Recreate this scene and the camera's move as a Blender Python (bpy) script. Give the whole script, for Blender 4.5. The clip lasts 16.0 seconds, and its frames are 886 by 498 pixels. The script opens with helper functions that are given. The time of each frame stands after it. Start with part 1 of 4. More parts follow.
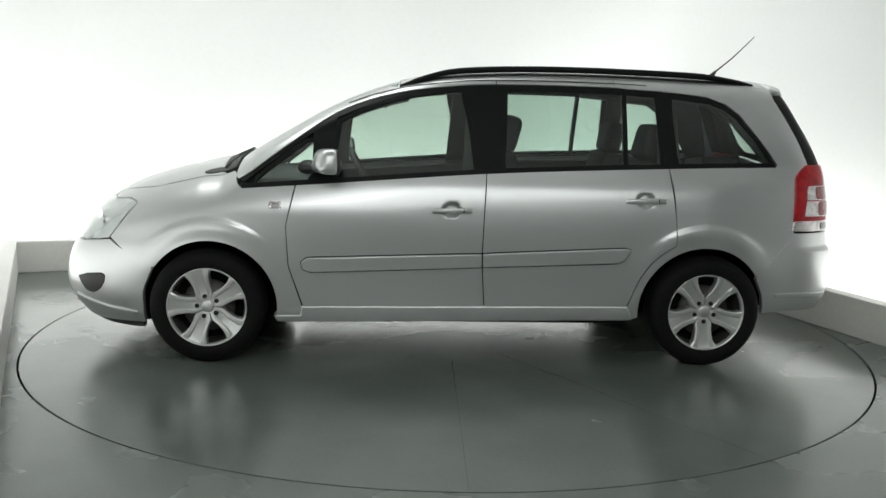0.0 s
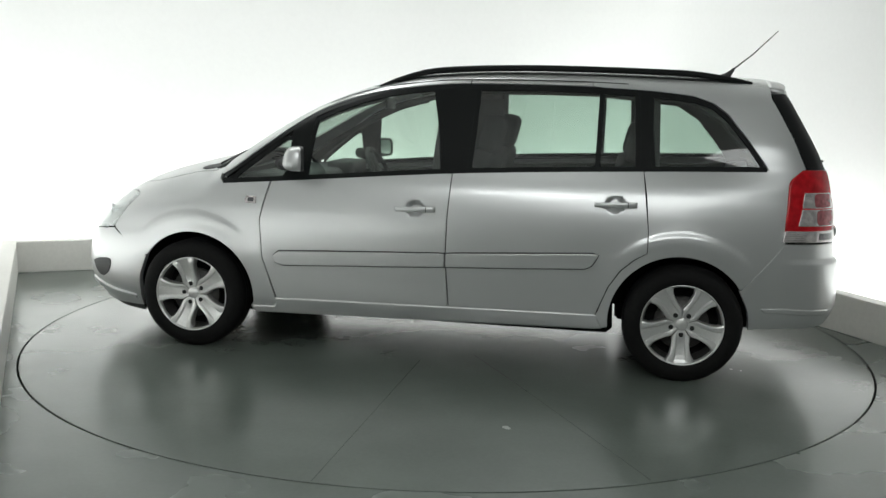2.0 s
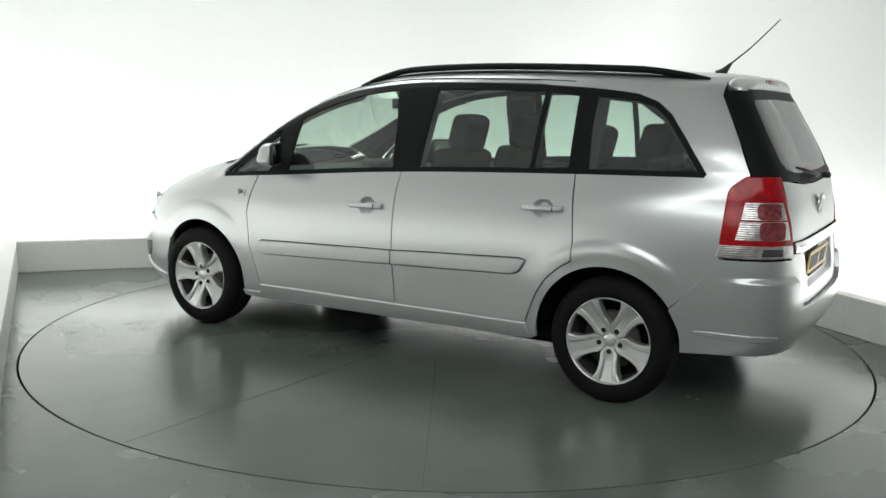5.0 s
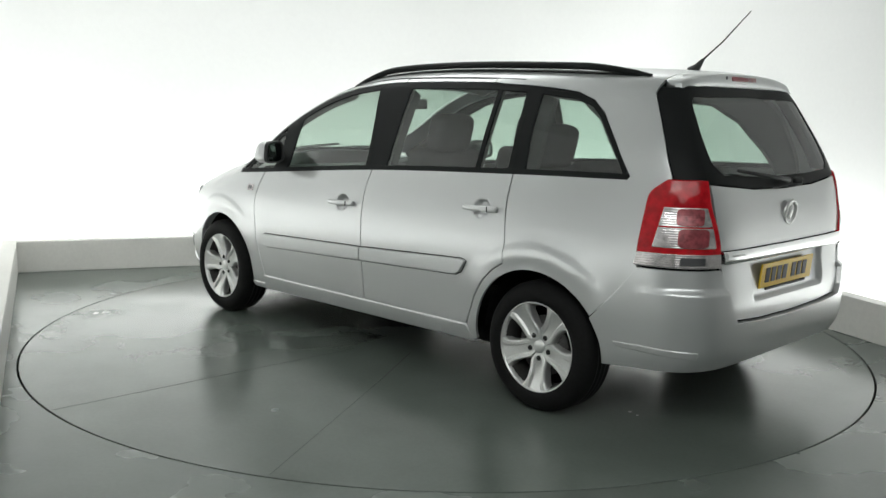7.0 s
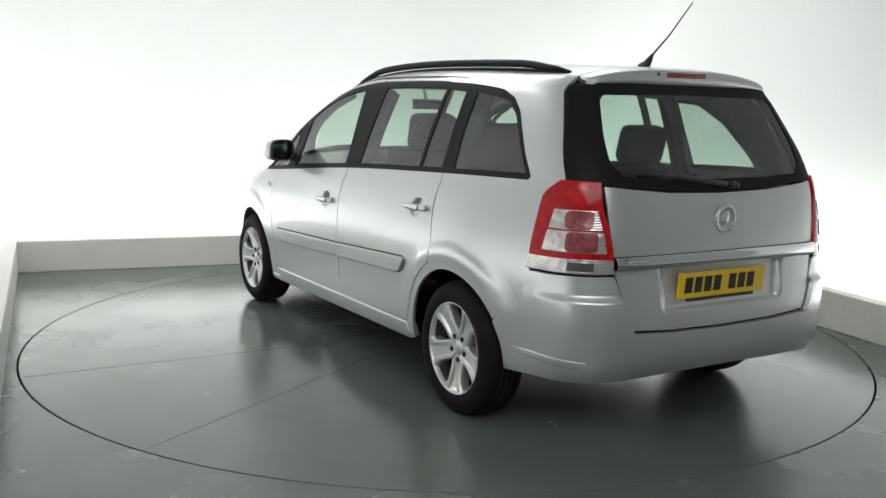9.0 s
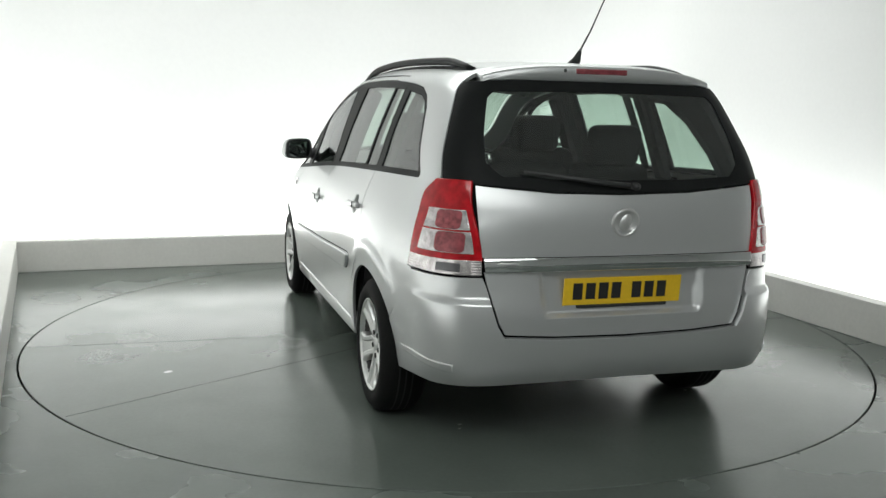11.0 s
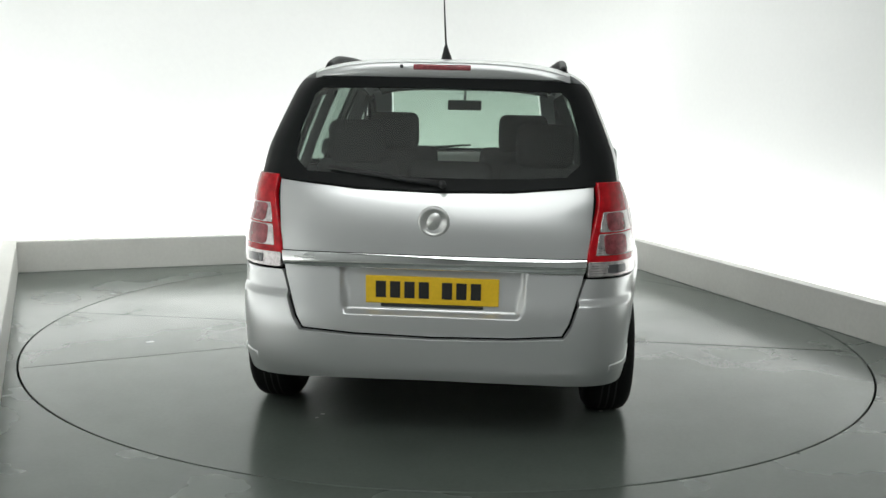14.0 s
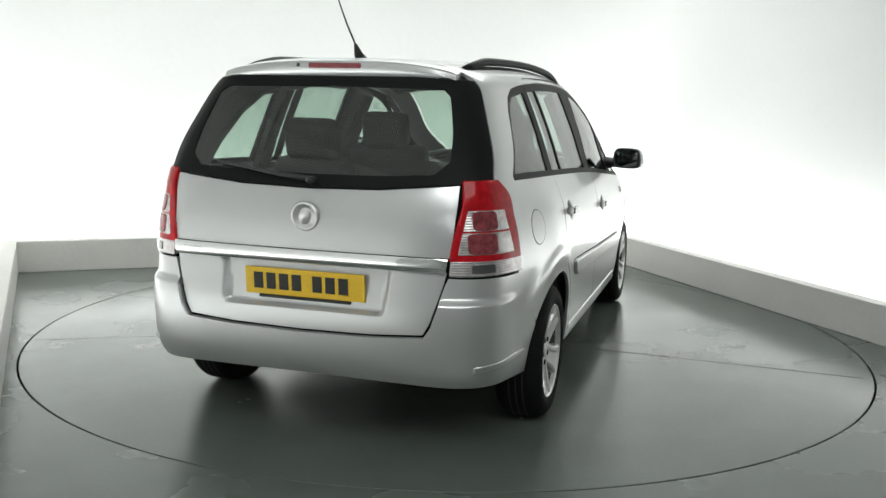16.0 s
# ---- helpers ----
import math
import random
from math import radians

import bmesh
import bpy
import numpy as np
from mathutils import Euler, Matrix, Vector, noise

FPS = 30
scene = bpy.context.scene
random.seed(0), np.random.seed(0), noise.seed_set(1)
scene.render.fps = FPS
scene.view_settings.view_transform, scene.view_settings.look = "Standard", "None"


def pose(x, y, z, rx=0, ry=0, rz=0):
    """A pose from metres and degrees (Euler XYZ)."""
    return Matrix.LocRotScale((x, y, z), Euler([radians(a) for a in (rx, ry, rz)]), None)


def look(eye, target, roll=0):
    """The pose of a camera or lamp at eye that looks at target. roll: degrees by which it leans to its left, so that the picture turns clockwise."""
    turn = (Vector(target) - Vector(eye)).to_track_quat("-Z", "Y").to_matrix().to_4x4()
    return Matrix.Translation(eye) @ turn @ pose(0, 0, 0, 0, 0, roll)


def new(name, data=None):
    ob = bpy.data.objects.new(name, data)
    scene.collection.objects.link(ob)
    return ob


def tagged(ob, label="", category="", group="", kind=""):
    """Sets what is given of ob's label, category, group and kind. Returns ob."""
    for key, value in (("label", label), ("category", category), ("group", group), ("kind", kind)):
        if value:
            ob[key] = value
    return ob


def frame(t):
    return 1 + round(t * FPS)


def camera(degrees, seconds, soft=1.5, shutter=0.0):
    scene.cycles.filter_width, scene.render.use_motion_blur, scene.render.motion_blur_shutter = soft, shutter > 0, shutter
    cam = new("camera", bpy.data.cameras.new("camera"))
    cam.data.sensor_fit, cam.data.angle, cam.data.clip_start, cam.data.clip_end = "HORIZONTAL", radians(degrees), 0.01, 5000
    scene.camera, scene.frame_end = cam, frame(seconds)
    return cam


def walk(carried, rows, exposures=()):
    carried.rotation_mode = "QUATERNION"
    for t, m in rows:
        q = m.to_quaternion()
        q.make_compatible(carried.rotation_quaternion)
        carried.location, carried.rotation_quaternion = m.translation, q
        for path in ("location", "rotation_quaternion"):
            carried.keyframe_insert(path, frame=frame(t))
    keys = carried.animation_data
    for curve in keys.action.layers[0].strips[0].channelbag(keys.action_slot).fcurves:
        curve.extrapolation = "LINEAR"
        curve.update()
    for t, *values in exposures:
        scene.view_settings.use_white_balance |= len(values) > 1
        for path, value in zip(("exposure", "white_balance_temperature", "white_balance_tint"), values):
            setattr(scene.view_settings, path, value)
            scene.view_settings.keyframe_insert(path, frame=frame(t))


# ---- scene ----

# ---------------------------------------------------------------- camera
cam = camera(51.8, 16.0, soft=1.5)
EYE = (0.0, -5.613, 1.394)
GAZE = look(EYE, (EYE[0] - 0.0060, EYE[1] + 0.98786, EYE[2] - 0.15525), 1.38)
walk(cam, [(0.0, GAZE), (16.0, GAZE)])

# ---------------------------------------------------------------- world and light
ROOM = pose(-3.418, 1.495, 0, 0, 0, 21.35)   # room frame: x along the back plinth, y away from the camera
WIDE, LONG, HIGH = 5.08, 9.6, 3.3

world = bpy.data.worlds.new("world")
scene.world = world
world.use_nodes = True
world.node_tree.nodes["Background"].inputs["Color"].default_value = (0.9, 1.0, 0.95, 1)
world.node_tree.nodes["Background"].inputs["Strength"].default_value = 0.1


def area_lamp(name, m, sx, sy, power, colour):
    data = bpy.data.lights.new(name, "AREA")
    data.shape, data.size, data.size_y, data.energy, data.color = "RECTANGLE", sx, sy, power, colour
    ob = new(name, data)
    ob.matrix_world = m
    return ob


COOL = (0.965, 1.0, 0.985)
# strip lamps in the troughs behind the plinths, washing the walls from below
area_lamp("trough_lamp", ROOM @ pose(WIDE / 2, 0.22, 0.04, 168, 0, 0), 5.2, 0.12, 72, COOL)
area_lamp("trough_lamp", ROOM @ pose(-0.22, -3.2, 0.04, 0, 168, 0), 0.12, 6.6, 62, COOL)
area_lamp("trough_lamp", ROOM @ pose(WIDE + 0.22, -2.6, 0.04, 0, -168, 0), 0.12, 5.6, 54, COOL)
# soft ceiling panel, and a tube lamp near the camera
area_lamp("overhead_area_light", ROOM @ pose(WIDE * 0.5, -1.6, HIGH - 0.1), 4.2, 1.6, 66, COOL)
area_lamp("tube_lamp", look((-0.8, -5.1, 3.05), (-0.2, -1.0, 0.8)), 1.25, 0.14, 9, COOL)
# unseen soft fill over the camera's end, added to brighten the car's near side
area_lamp("overhead_area_light", ROOM @ pose(WIDE * 0.32, -7.5, HIGH - 0.3, 26, -12, 0), 3.6, 2.8, 88, COOL)
scene.view_settings.exposure = 0.0


# ---------------------------------------------------------------- materials
def material(name, colour, rough=0.5, metal=0.0, coat=0.0, grain=0.0, scale=20.0, bump=0.0, spec=0.5, blotch=0.0, blotch_scale=1.5, rough_var=0.0):
    """A principled material with fine grain, larger blotches, uneven gloss and relief."""
    mat = bpy.data.materials.new(name)
    mat.use_nodes = True
    nt = mat.node_tree
    b = nt.nodes["Principled BSDF"]
    b.inputs["Base Color"].default_value = (*colour, 1)
    b.inputs["Roughness"].default_value = rough
    b.inputs["Metallic"].default_value = metal
    b.inputs["Coat Weight"].default_value = coat
    b.inputs["Coat Roughness"].default_value = 0.04
    b.inputs["Specular IOR Level"].default_value = spec
    co = nt.nodes.new("ShaderNodeTexCoord")
    fine = nt.nodes.new("ShaderNodeTexNoise")
    fine.inputs["Scale"].default_value = scale
    fine.inputs["Detail"].default_value = 6
    nt.links.new(co.outputs["Object"], fine.inputs["Vector"])
    big = nt.nodes.new("ShaderNodeTexNoise")
    big.inputs["Scale"].default_value = blotch_scale
    big.inputs["Detail"].default_value = 4
    nt.links.new(co.outputs["Object"], big.inputs["Vector"])
    last = None
    for tex, amount in ((fine, grain), (big, blotch)):
        if not amount:
            continue
        ramp = nt.nodes.new("ShaderNodeMapRange")
        ramp.interpolation_type = "SMOOTHSTEP"
        ramp.inputs["From Min"].default_value, ramp.inputs["From Max"].default_value = 0.22, 0.78
        ramp.inputs["To Min"].default_value, ramp.inputs["To Max"].default_value = 1 - amount, 1 + amount
        nt.links.new(tex.outputs["Fac"], ramp.inputs["Value"])
        mul = nt.nodes.new("ShaderNodeVectorMath")
        mul.operation = "SCALE"
        if last is None:
            mul.inputs[0].default_value = colour
        else:
            nt.links.new(last, mul.inputs[0])
        nt.links.new(ramp.outputs["Result"], mul.inputs["Scale"])
        last = mul.outputs["Vector"]
    if last is not None:
        nt.links.new(last, b.inputs["Base Color"])
    if rough_var:
        ramp = nt.nodes.new("ShaderNodeMapRange")
        ramp.interpolation_type = "SMOOTHSTEP"
        ramp.inputs["From Min"].default_value, ramp.inputs["From Max"].default_value = 0.22, 0.78
        ramp.inputs["To Min"].default_value, ramp.inputs["To Max"].default_value = max(0.02, rough - rough_var), rough + rough_var
        nt.links.new(big.outputs["Fac"], ramp.inputs["Value"])
        nt.links.new(ramp.outputs["Result"], b.inputs["Roughness"])
    if bump:
        bn = nt.nodes.new("ShaderNodeBump")
        bn.inputs["Strength"].default_value = bump
        bn.inputs["Distance"].default_value = 0.002
        nt.links.new(fine.outputs["Fac"], bn.inputs["Height"])
        nt.links.new(bn.outputs["Normal"], b.inputs["Normal"])
    return mat


def ridged(mat, scale, strength):
    """Add fine level ridges, as moulded into lamp covers."""
    nt = mat.node_tree
    co = nt.nodes.new("ShaderNodeTexCoord")
    wave = nt.nodes.new("ShaderNodeTexWave")
    wave.bands_direction = "Z"
    wave.inputs["Scale"].default_value = scale
    wave.inputs["Distortion"].default_value = 0.4
    bn = nt.nodes.new("ShaderNodeBump")
    bn.inputs["Strength"].default_value = strength
    bn.inputs["Distance"].default_value = 0.004
    nt.links.new(co.outputs["Object"], wave.inputs["Vector"])
    nt.links.new(wave.outputs["Fac"], bn.inputs["Height"])
    nt.links.new(bn.outputs["Normal"], nt.nodes["Principled BSDF"].inputs["Normal"])
    return mat


def pane_material(name, tint, gloss=0.02):
    """Thin glass: tinted see-through with mirror gloss by Fresnel."""
    mat = bpy.data.materials.new(name)
    mat.use_nodes = True
    nt = mat.node_tree
    nt.nodes.remove(nt.nodes["Principled BSDF"])
    out = nt.nodes["Material Output"]
    clear = nt.nodes.new("ShaderNodeBsdfTransparent")
    clear.inputs["Color"].default_value = (*tint, 1)
    shine = nt.nodes.new("ShaderNodeBsdfGlossy")
    shine.inputs["Roughness"].default_value = gloss
    rim = nt.nodes.new("ShaderNodeLayerWeight")
    rim.inputs["Blend"].default_value = 0.5
    power = nt.nodes.new("ShaderNodeMath")
    power.operation = "POWER"
    power.inputs[1].default_value = 5.0
    gain = nt.nodes.new("ShaderNodeMath")
    gain.operation = "MULTIPLY_ADD"
    gain.inputs[1].default_value, gain.inputs[2].default_value = 0.9, 0.115
    mix = nt.nodes.new("ShaderNodeMixShader")
    nt.links.new(rim.outputs["Facing"], power.inputs[0])
    nt.links.new(power.outputs["Value"], gain.inputs[0])
    nt.links.new(gain.outputs["Value"], mix.inputs["Fac"])
    nt.links.new(clear.outputs["BSDF"], mix.inputs[1])
    nt.links.new(shine.outputs["BSDF"], mix.inputs[2])
    nt.links.new(mix.outputs["Shader"], out.inputs["Surface"])
    return mat


SILVER = material("silver_paint", (0.525, 0.533, 0.533), 0.31, 0.66, 0.55, grain=0.03, scale=900)
BLACK_TRIM = material("black_trim", (0.008, 0.009, 0.009), 0.5, 0.0, 0.0, spec=0.11, grain=0.1, scale=200)
BLACK_PLASTIC = material("black_plastic", (0.02, 0.021, 0.021), 0.55, grain=0.15, scale=300, bump=0.1)
RUBBER = material("tyre_rubber", (0.006, 0.006, 0.006), 0.75, spec=0.15, grain=0.2, scale=60, bump=0.2)
CABIN = material("cabin_plastic", (0.035, 0.038, 0.038), 0.75, grain=0.15, scale=150, bump=0.2)
CLOTH = material("seat_cloth", (0.027, 0.029, 0.030), 0.9, spec=0.2, grain=0.2, scale=110, bump=0.12)
ALLOY = material("alloy_silver", (0.62, 0.62, 0.61), 0.32, 0.7, 0.3, grain=0.05, scale=120)
CHROME = material("chrome", (0.82, 0.83, 0.83), 0.06, 1.0)
STEEL = material("brake_steel", (0.07, 0.068, 0.065), 0.5, 0.6, grain=0.2, scale=80)
LAMP_RED = material("lamp_red", (0.38, 0.005, 0.010), 0.16, 0.0, 0.12, grain=0.3, scale=35, spec=0.3)
LAMP_DEEP = ridged(material("lamp_deep_red", (0.24, 0.045, 0.055), 0.14, 0.2, 0.5, grain=0.4, scale=45), 32, 0.10)
LAMP_CLEAR = ridged(material("lamp_clear", (0.56, 0.52, 0.52), 0.14, 0.75, 0.6, grain=0.35, scale=40), 32, 0.16)
HEAD_CHROME = material("headlamp_reflector", (0.62, 0.63, 0.62), 0.2, 0.7, 0.5, grain=0.25, scale=22)
LAMP_SMOKE = material("lamp_smoke", (0.08, 0.08, 0.085), 0.12, 0.4, 1.0)
YELLOW = material("plate_yellow", (0.72, 0.46, 0.02), 0.4, grain=0.05, scale=80)
INK = material("plate_ink", (0.015, 0.015, 0.015), 0.5)
MIRROR_GLASS = material("mirror_glass", (0.22, 0.245, 0.24), 0.02, 1.0)
UNDER = material("underbody", (0.008, 0.008, 0.008), 0.9, spec=0.06, grain=0.3, scale=20)
GLASS_FRONT = pane_material("green_glass", (0.665, 0.765, 0.70))
GLASS_REAR = pane_material("tinted_glass", (0.59, 0.695, 0.635))
LENS = pane_material("lamp_lens", (0.9, 0.92, 0.92))
WALL_PAINT = material("white_wall_paint", (0.82, 0.82, 0.81), 0.7, grain=0.01, scale=30, blotch=0.012, blotch_scale=0.6)
PLINTH_PAINT = material("plinth_paint", (0.62, 0.61, 0.58), 0.6, grain=0.03, scale=40, blotch=0.03, blotch_scale=2.0)
FLOOR_PAINT = material("grey_floor_paint", (0.104, 0.121, 0.108), 0.25, grain=0.03, scale=50, blotch=0.11, blotch_scale=1.3, rough_var=0.07, bump=0.05)
DISC_PAINT = material("grey_disc_paint", (0.102, 0.119, 0.106), 0.22, grain=0.03, scale=50, blotch=0.09, blotch_scale=1.6, rough_var=0.06, bump=0.05)
JOINT_GREY = material("joint_grey", (0.074, 0.086, 0.077), 0.24)
GAP_DARK = material("dark_gap", (0.012, 0.012, 0.012), 0.8)
REAR_PAINT = material("grey_wall_paint", (0.42, 0.43, 0.42), 0.8, grain=0.03, scale=30)
CEILING_PAINT = material("ceiling_paint", (0.54, 0.55, 0.54), 0.8, grain=0.02, scale=30)


# ---------------------------------------------------------------- mesh helpers
def part(name, bm, mat, parent=None, label="", smooth=True, m=None):
    """Link a bmesh as one mesh object under a thing or under a part."""
    me = bpy.data.meshes.new(name)
    for f in bm.faces:
        f.smooth = smooth
    bm.to_mesh(me)
    bm.free()
    me.materials.append(mat)
    ob = new(name, me)
    ob.parent = parent
    if m is not None:
        ob.matrix_local = m
    if label:
        ob["label"] = label
    return ob


def empty(name, m, label, category, **kw):
    ob = new(name)
    ob.matrix_world = m
    return tagged(ob, label, category, **kw)


def box(sx, sy, sz, at=(0, 0, 0), bevel=0.0, seg=2):
    """A bevelled block with its middle at at."""
    bm = bmesh.new()
    bmesh.ops.create_cube(bm, size=1)
    bmesh.ops.scale(bm, vec=(sx, sy, sz), verts=bm.verts)
    if bevel:
        bmesh.ops.bevel(bm, geom=bm.edges[:], offset=bevel, segments=seg, profile=0.6, affect="EDGES")
    bmesh.ops.translate(bm, vec=at, verts=bm.verts)
    return bm


def lathe(profile, n=64, axis="y", close=False):
    """Turn a profile of (radius, offset along the axis) about the axis."""
    bm = bmesh.new()
    rings = []
    for r, h in profile:
        ring = []
        for k in range(n):
            a = 2 * math.pi * k / n
            if axis == "y":
                ring.append(bm.verts.new((r * math.cos(a), h, r * math.sin(a))))
            else:
                ring.append(bm.verts.new((r * math.cos(a), r * math.sin(a), h)))
        rings.append(ring)
    pairs = list(zip(rings[:-1], rings[1:]))
    if close:
        pairs.append((rings[-1], rings[0]))
    for r0, r1 in pairs:
        for k in range(n):
            bm.faces.new((r0[k], r0[(k + 1) % n], r1[(k + 1) % n], r1[k]))
    bmesh.ops.recalc_face_normals(bm, faces=bm.faces)
    return bm


def tube(points, radius, n=10, flat=1.0, caps=True):
    """A round bar along points; radius is a number or one for each point."""
    bm = bmesh.new()
    pts = [Vector(q) for q in points]
    rings = []
    for i, q in enumerate(pts):
        d = (pts[min(i + 1, len(pts) - 1)] - pts[max(i - 1, 0)]).normalized()
        side = d.cross(Vector((0, 0, 1)))
        if side.length < 1e-3:
            side = d.cross(Vector((0, 1, 0)))
        side.normalize()
        up = side.cross(d)
        r = radius[i] if isinstance(radius, (list, tuple)) else radius
        rings.append([bm.verts.new(q + side * r * math.cos(2 * math.pi * k / n) + up * r * flat * math.sin(2 * math.pi * k / n)) for k in range(n)])
    for r0, r1 in zip(rings[:-1], rings[1:]):
        for k in range(n):
            bm.faces.new((r0[k], r0[(k + 1) % n], r1[(k + 1) % n], r1[k]))
    if caps:
        bm.faces.new(rings[0])
        bm.faces.new(rings[-1])
    bmesh.ops.recalc_face_normals(bm, faces=bm.faces)
    return bm


def rounded(half_y, half_z, rows, power=0.55, n=40):
    """A loft along x of round-cornered loops; rows of (x, scale)."""
    bm = bmesh.new()
    loops = []
    for x, k in rows:
        loop = []
        for i in range(n):
            c, d = math.cos(2 * math.pi * i / n), math.sin(2 * math.pi * i / n)
            loop.append(bm.verts.new((x, half_y * k * math.copysign(abs(c) ** power, c), half_z * k * math.copysign(abs(d) ** power, d))))
        loops.append(loop)
    for r0, r1 in zip(loops[:-1], loops[1:]):
        for i in range(n):
            bm.faces.new((r0[i], r0[(i + 1) % n], r1[(i + 1) % n], r1[i]))
    bm.faces.new(loops[0])
    bm.faces.new(loops[-1])
    bmesh.ops.recalc_face_normals(bm, faces=bm.faces)
    return bm


def join(*bms):
    out = bmesh.new()
    for b in bms:
        me = bpy.data.meshes.new("tmp")
        b.to_mesh(me)
        b.free()
        out.from_mesh(me)
        bpy.data.meshes.remove(me)
    return out


def moved(bm, m):
    bmesh.ops.transform(bm, matrix=m, verts=bm.verts)
    return bm


# ---------------------------------------------------------------- the room
TABLE_R = 2.4535


def build_floor():
    """Floor sheet with a round hole for the turntable."""
    bm = bmesh.new()
    inv = ROOM.inverted()
    n = 192
    x0, x1, y0, y1 = -0.6, WIDE + 0.6, -LONG, 0.6
    inner, low, outer = [], [], []
    c = inv @ Vector((0, 0, 0))
    for k in range(n):
        a = 2 * math.pi * k / n
        d = Vector((math.cos(a), math.sin(a), 0))
        p = c + d * (TABLE_R + 0.011)
        inner.append(bm.verts.new(p))
        low.append(bm.verts.new(p + Vector((0, 0, -0.12))))
        tx = ((x1 if d.x > 0 else x0) - c.x) / d.x if abs(d.x) > 1e-9 else 1e9
        ty = ((y1 if d.y > 0 else y0) - c.y) / d.y if abs(d.y) > 1e-9 else 1e9
        outer.append(bm.verts.new(c + d * min(tx, ty)))
    for k in range(n):
        j = (k + 1) % n
        bm.faces.new((inner[k], outer[k], outer[j], inner[j]))
        bm.faces.new((low[k], inner[k], inner[j], low[j]))
    # the four corners that the rays miss
    for cx, cy in ((x0, y0), (x0, y1), (x1, y0), (x1, y1)):
        near = sorted(outer, key=lambda v: (v.co.x - cx) ** 2 + (v.co.y - cy) ** 2)
        on_x = next(v for v in near if abs(v.co.x - cx) < 1e-6)
        on_y = next(v for v in near if abs(v.co.y - cy) < 1e-6 and v is not on_x)
        bm.faces.new((bm.verts.new((cx, cy, 0)), on_x, on_y))
    bmesh.ops.recalc_face_normals(bm, faces=bm.faces)
    bmesh.ops.transform(bm, matrix=ROOM, verts=bm.verts)
    tagged(part("floor", bm, FLOOR_PAINT, smooth=False), "glossy grey-green painted concrete studio floor", "floor", kind="structure")
    pit = bmesh.new()
    bmesh.ops.create_circle(pit, cap_ends=True, segments=96, radius=TABLE_R + 0.05, matrix=Matrix.Translation((0, 0, -0.12)))
    tagged(part("turntable_pit", pit, GAP_DARK, smooth=False), "dark pit floor beneath the turntable", "floor", kind="structure")


def build_plinths():
    t = 0.11
    for name, sx, sy, x, y in (("plinth_back", WIDE + 2 * t, t, WIDE / 2, t / 2), ("plinth_side", t, LONG, -t / 2, -LONG / 2), ("plinth_far_side", t, LONG, WIDE + t / 2, -LONG / 2)):
        ob = part(name, box(sx, sy, 0.25, (0, 0, 0.125), 0.004, 1), PLINTH_PAINT, smooth=False)
        ob.matrix_world = ROOM @ pose(0, 0, 0, 0, 0, 2.65 if name == "plinth_side" else 0) @ pose(x, y, 0)
        tagged(ob, "low off-white painted plinth along the studio wall", "plinth", kind="structure")


def build_walls():
    """One smooth white sweep round three sides with rounded corners, and unseen plain walls and a ceiling added to
    close the room.
    """
    g, r = 0.55, 0.7
    path = [(-g, -6.1)]
    for cx, cy, a0 in ((-g + r, g - r, 180), (WIDE + g - r, g - r, 90)):
        path += [(cx + r * math.cos(radians(a0 - 9 * k)), cy + r * math.sin(radians(a0 - 9 * k))) for k in range(11)]
    path.append((WIDE + g, -6.1))
    bm = bmesh.new()
    for off in (0.0, 0.12):
        cols = []
        for i, (x, y) in enumerate(path):
            p0, p1 = path[max(i - 1, 0)], path[min(i + 1, len(path) - 1)]
            dx, dy = p1[0] - p0[0], p1[1] - p0[1]
            l = math.hypot(dx, dy)
            cols.append([bm.verts.new((x - dy / l * off, y + dx / l * off, z)) for z in (0, 1.1, 2.2, HIGH)])
        for a, b in zip(cols[:-1], cols[1:]):
            for k in range(3):
                bm.faces.new((a[k], b[k], b[k + 1], a[k + 1]))
    ob = part("wall_sweep", bm, WALL_PAINT)
    ob.matrix_world = ROOM
    tagged(ob, "smooth white curved studio backdrop wall lit from below", "wall", kind="structure")
    # unseen walls and ceiling; their greys are set by how they light the car
    for x in (-g - 0.06, WIDE + g + 0.06):
        ob = part("wall_near_side", box(0.12, LONG - 6.1, HIGH, (0, 0, HIGH / 2)), REAR_PAINT, smooth=False)
        ob.matrix_world = ROOM @ pose(x, -(LONG + 6.1) / 2, 0)
        tagged(ob, "unseen plain grey wall added beyond the backdrop", "wall", kind="structure")
    ob = part("wall_behind", box(WIDE + 2 * g, 0.12, HIGH, (0, 0, HIGH / 2)), REAR_PAINT, smooth=False)
    ob.matrix_world = ROOM @ pose(WIDE / 2, -LONG - 0.06, 0)
    tagged(ob, "unseen plain wall added to close the studio", "wall", kind="structure")
    ob = part("ceiling", box(WIDE + 2 * g + 0.3, LONG + g + 0.3, 0.1, (0, 0, 0.05)), CEILING_PAINT, smooth=False)
    ob.matrix_world = ROOM @ pose(WIDE / 2, (g - LONG) / 2, HIGH)
    tagged(ob, "unseen plain ceiling added over the studio", "ceiling", kind="structure")


build_floor()
build_plinths()
build_walls()


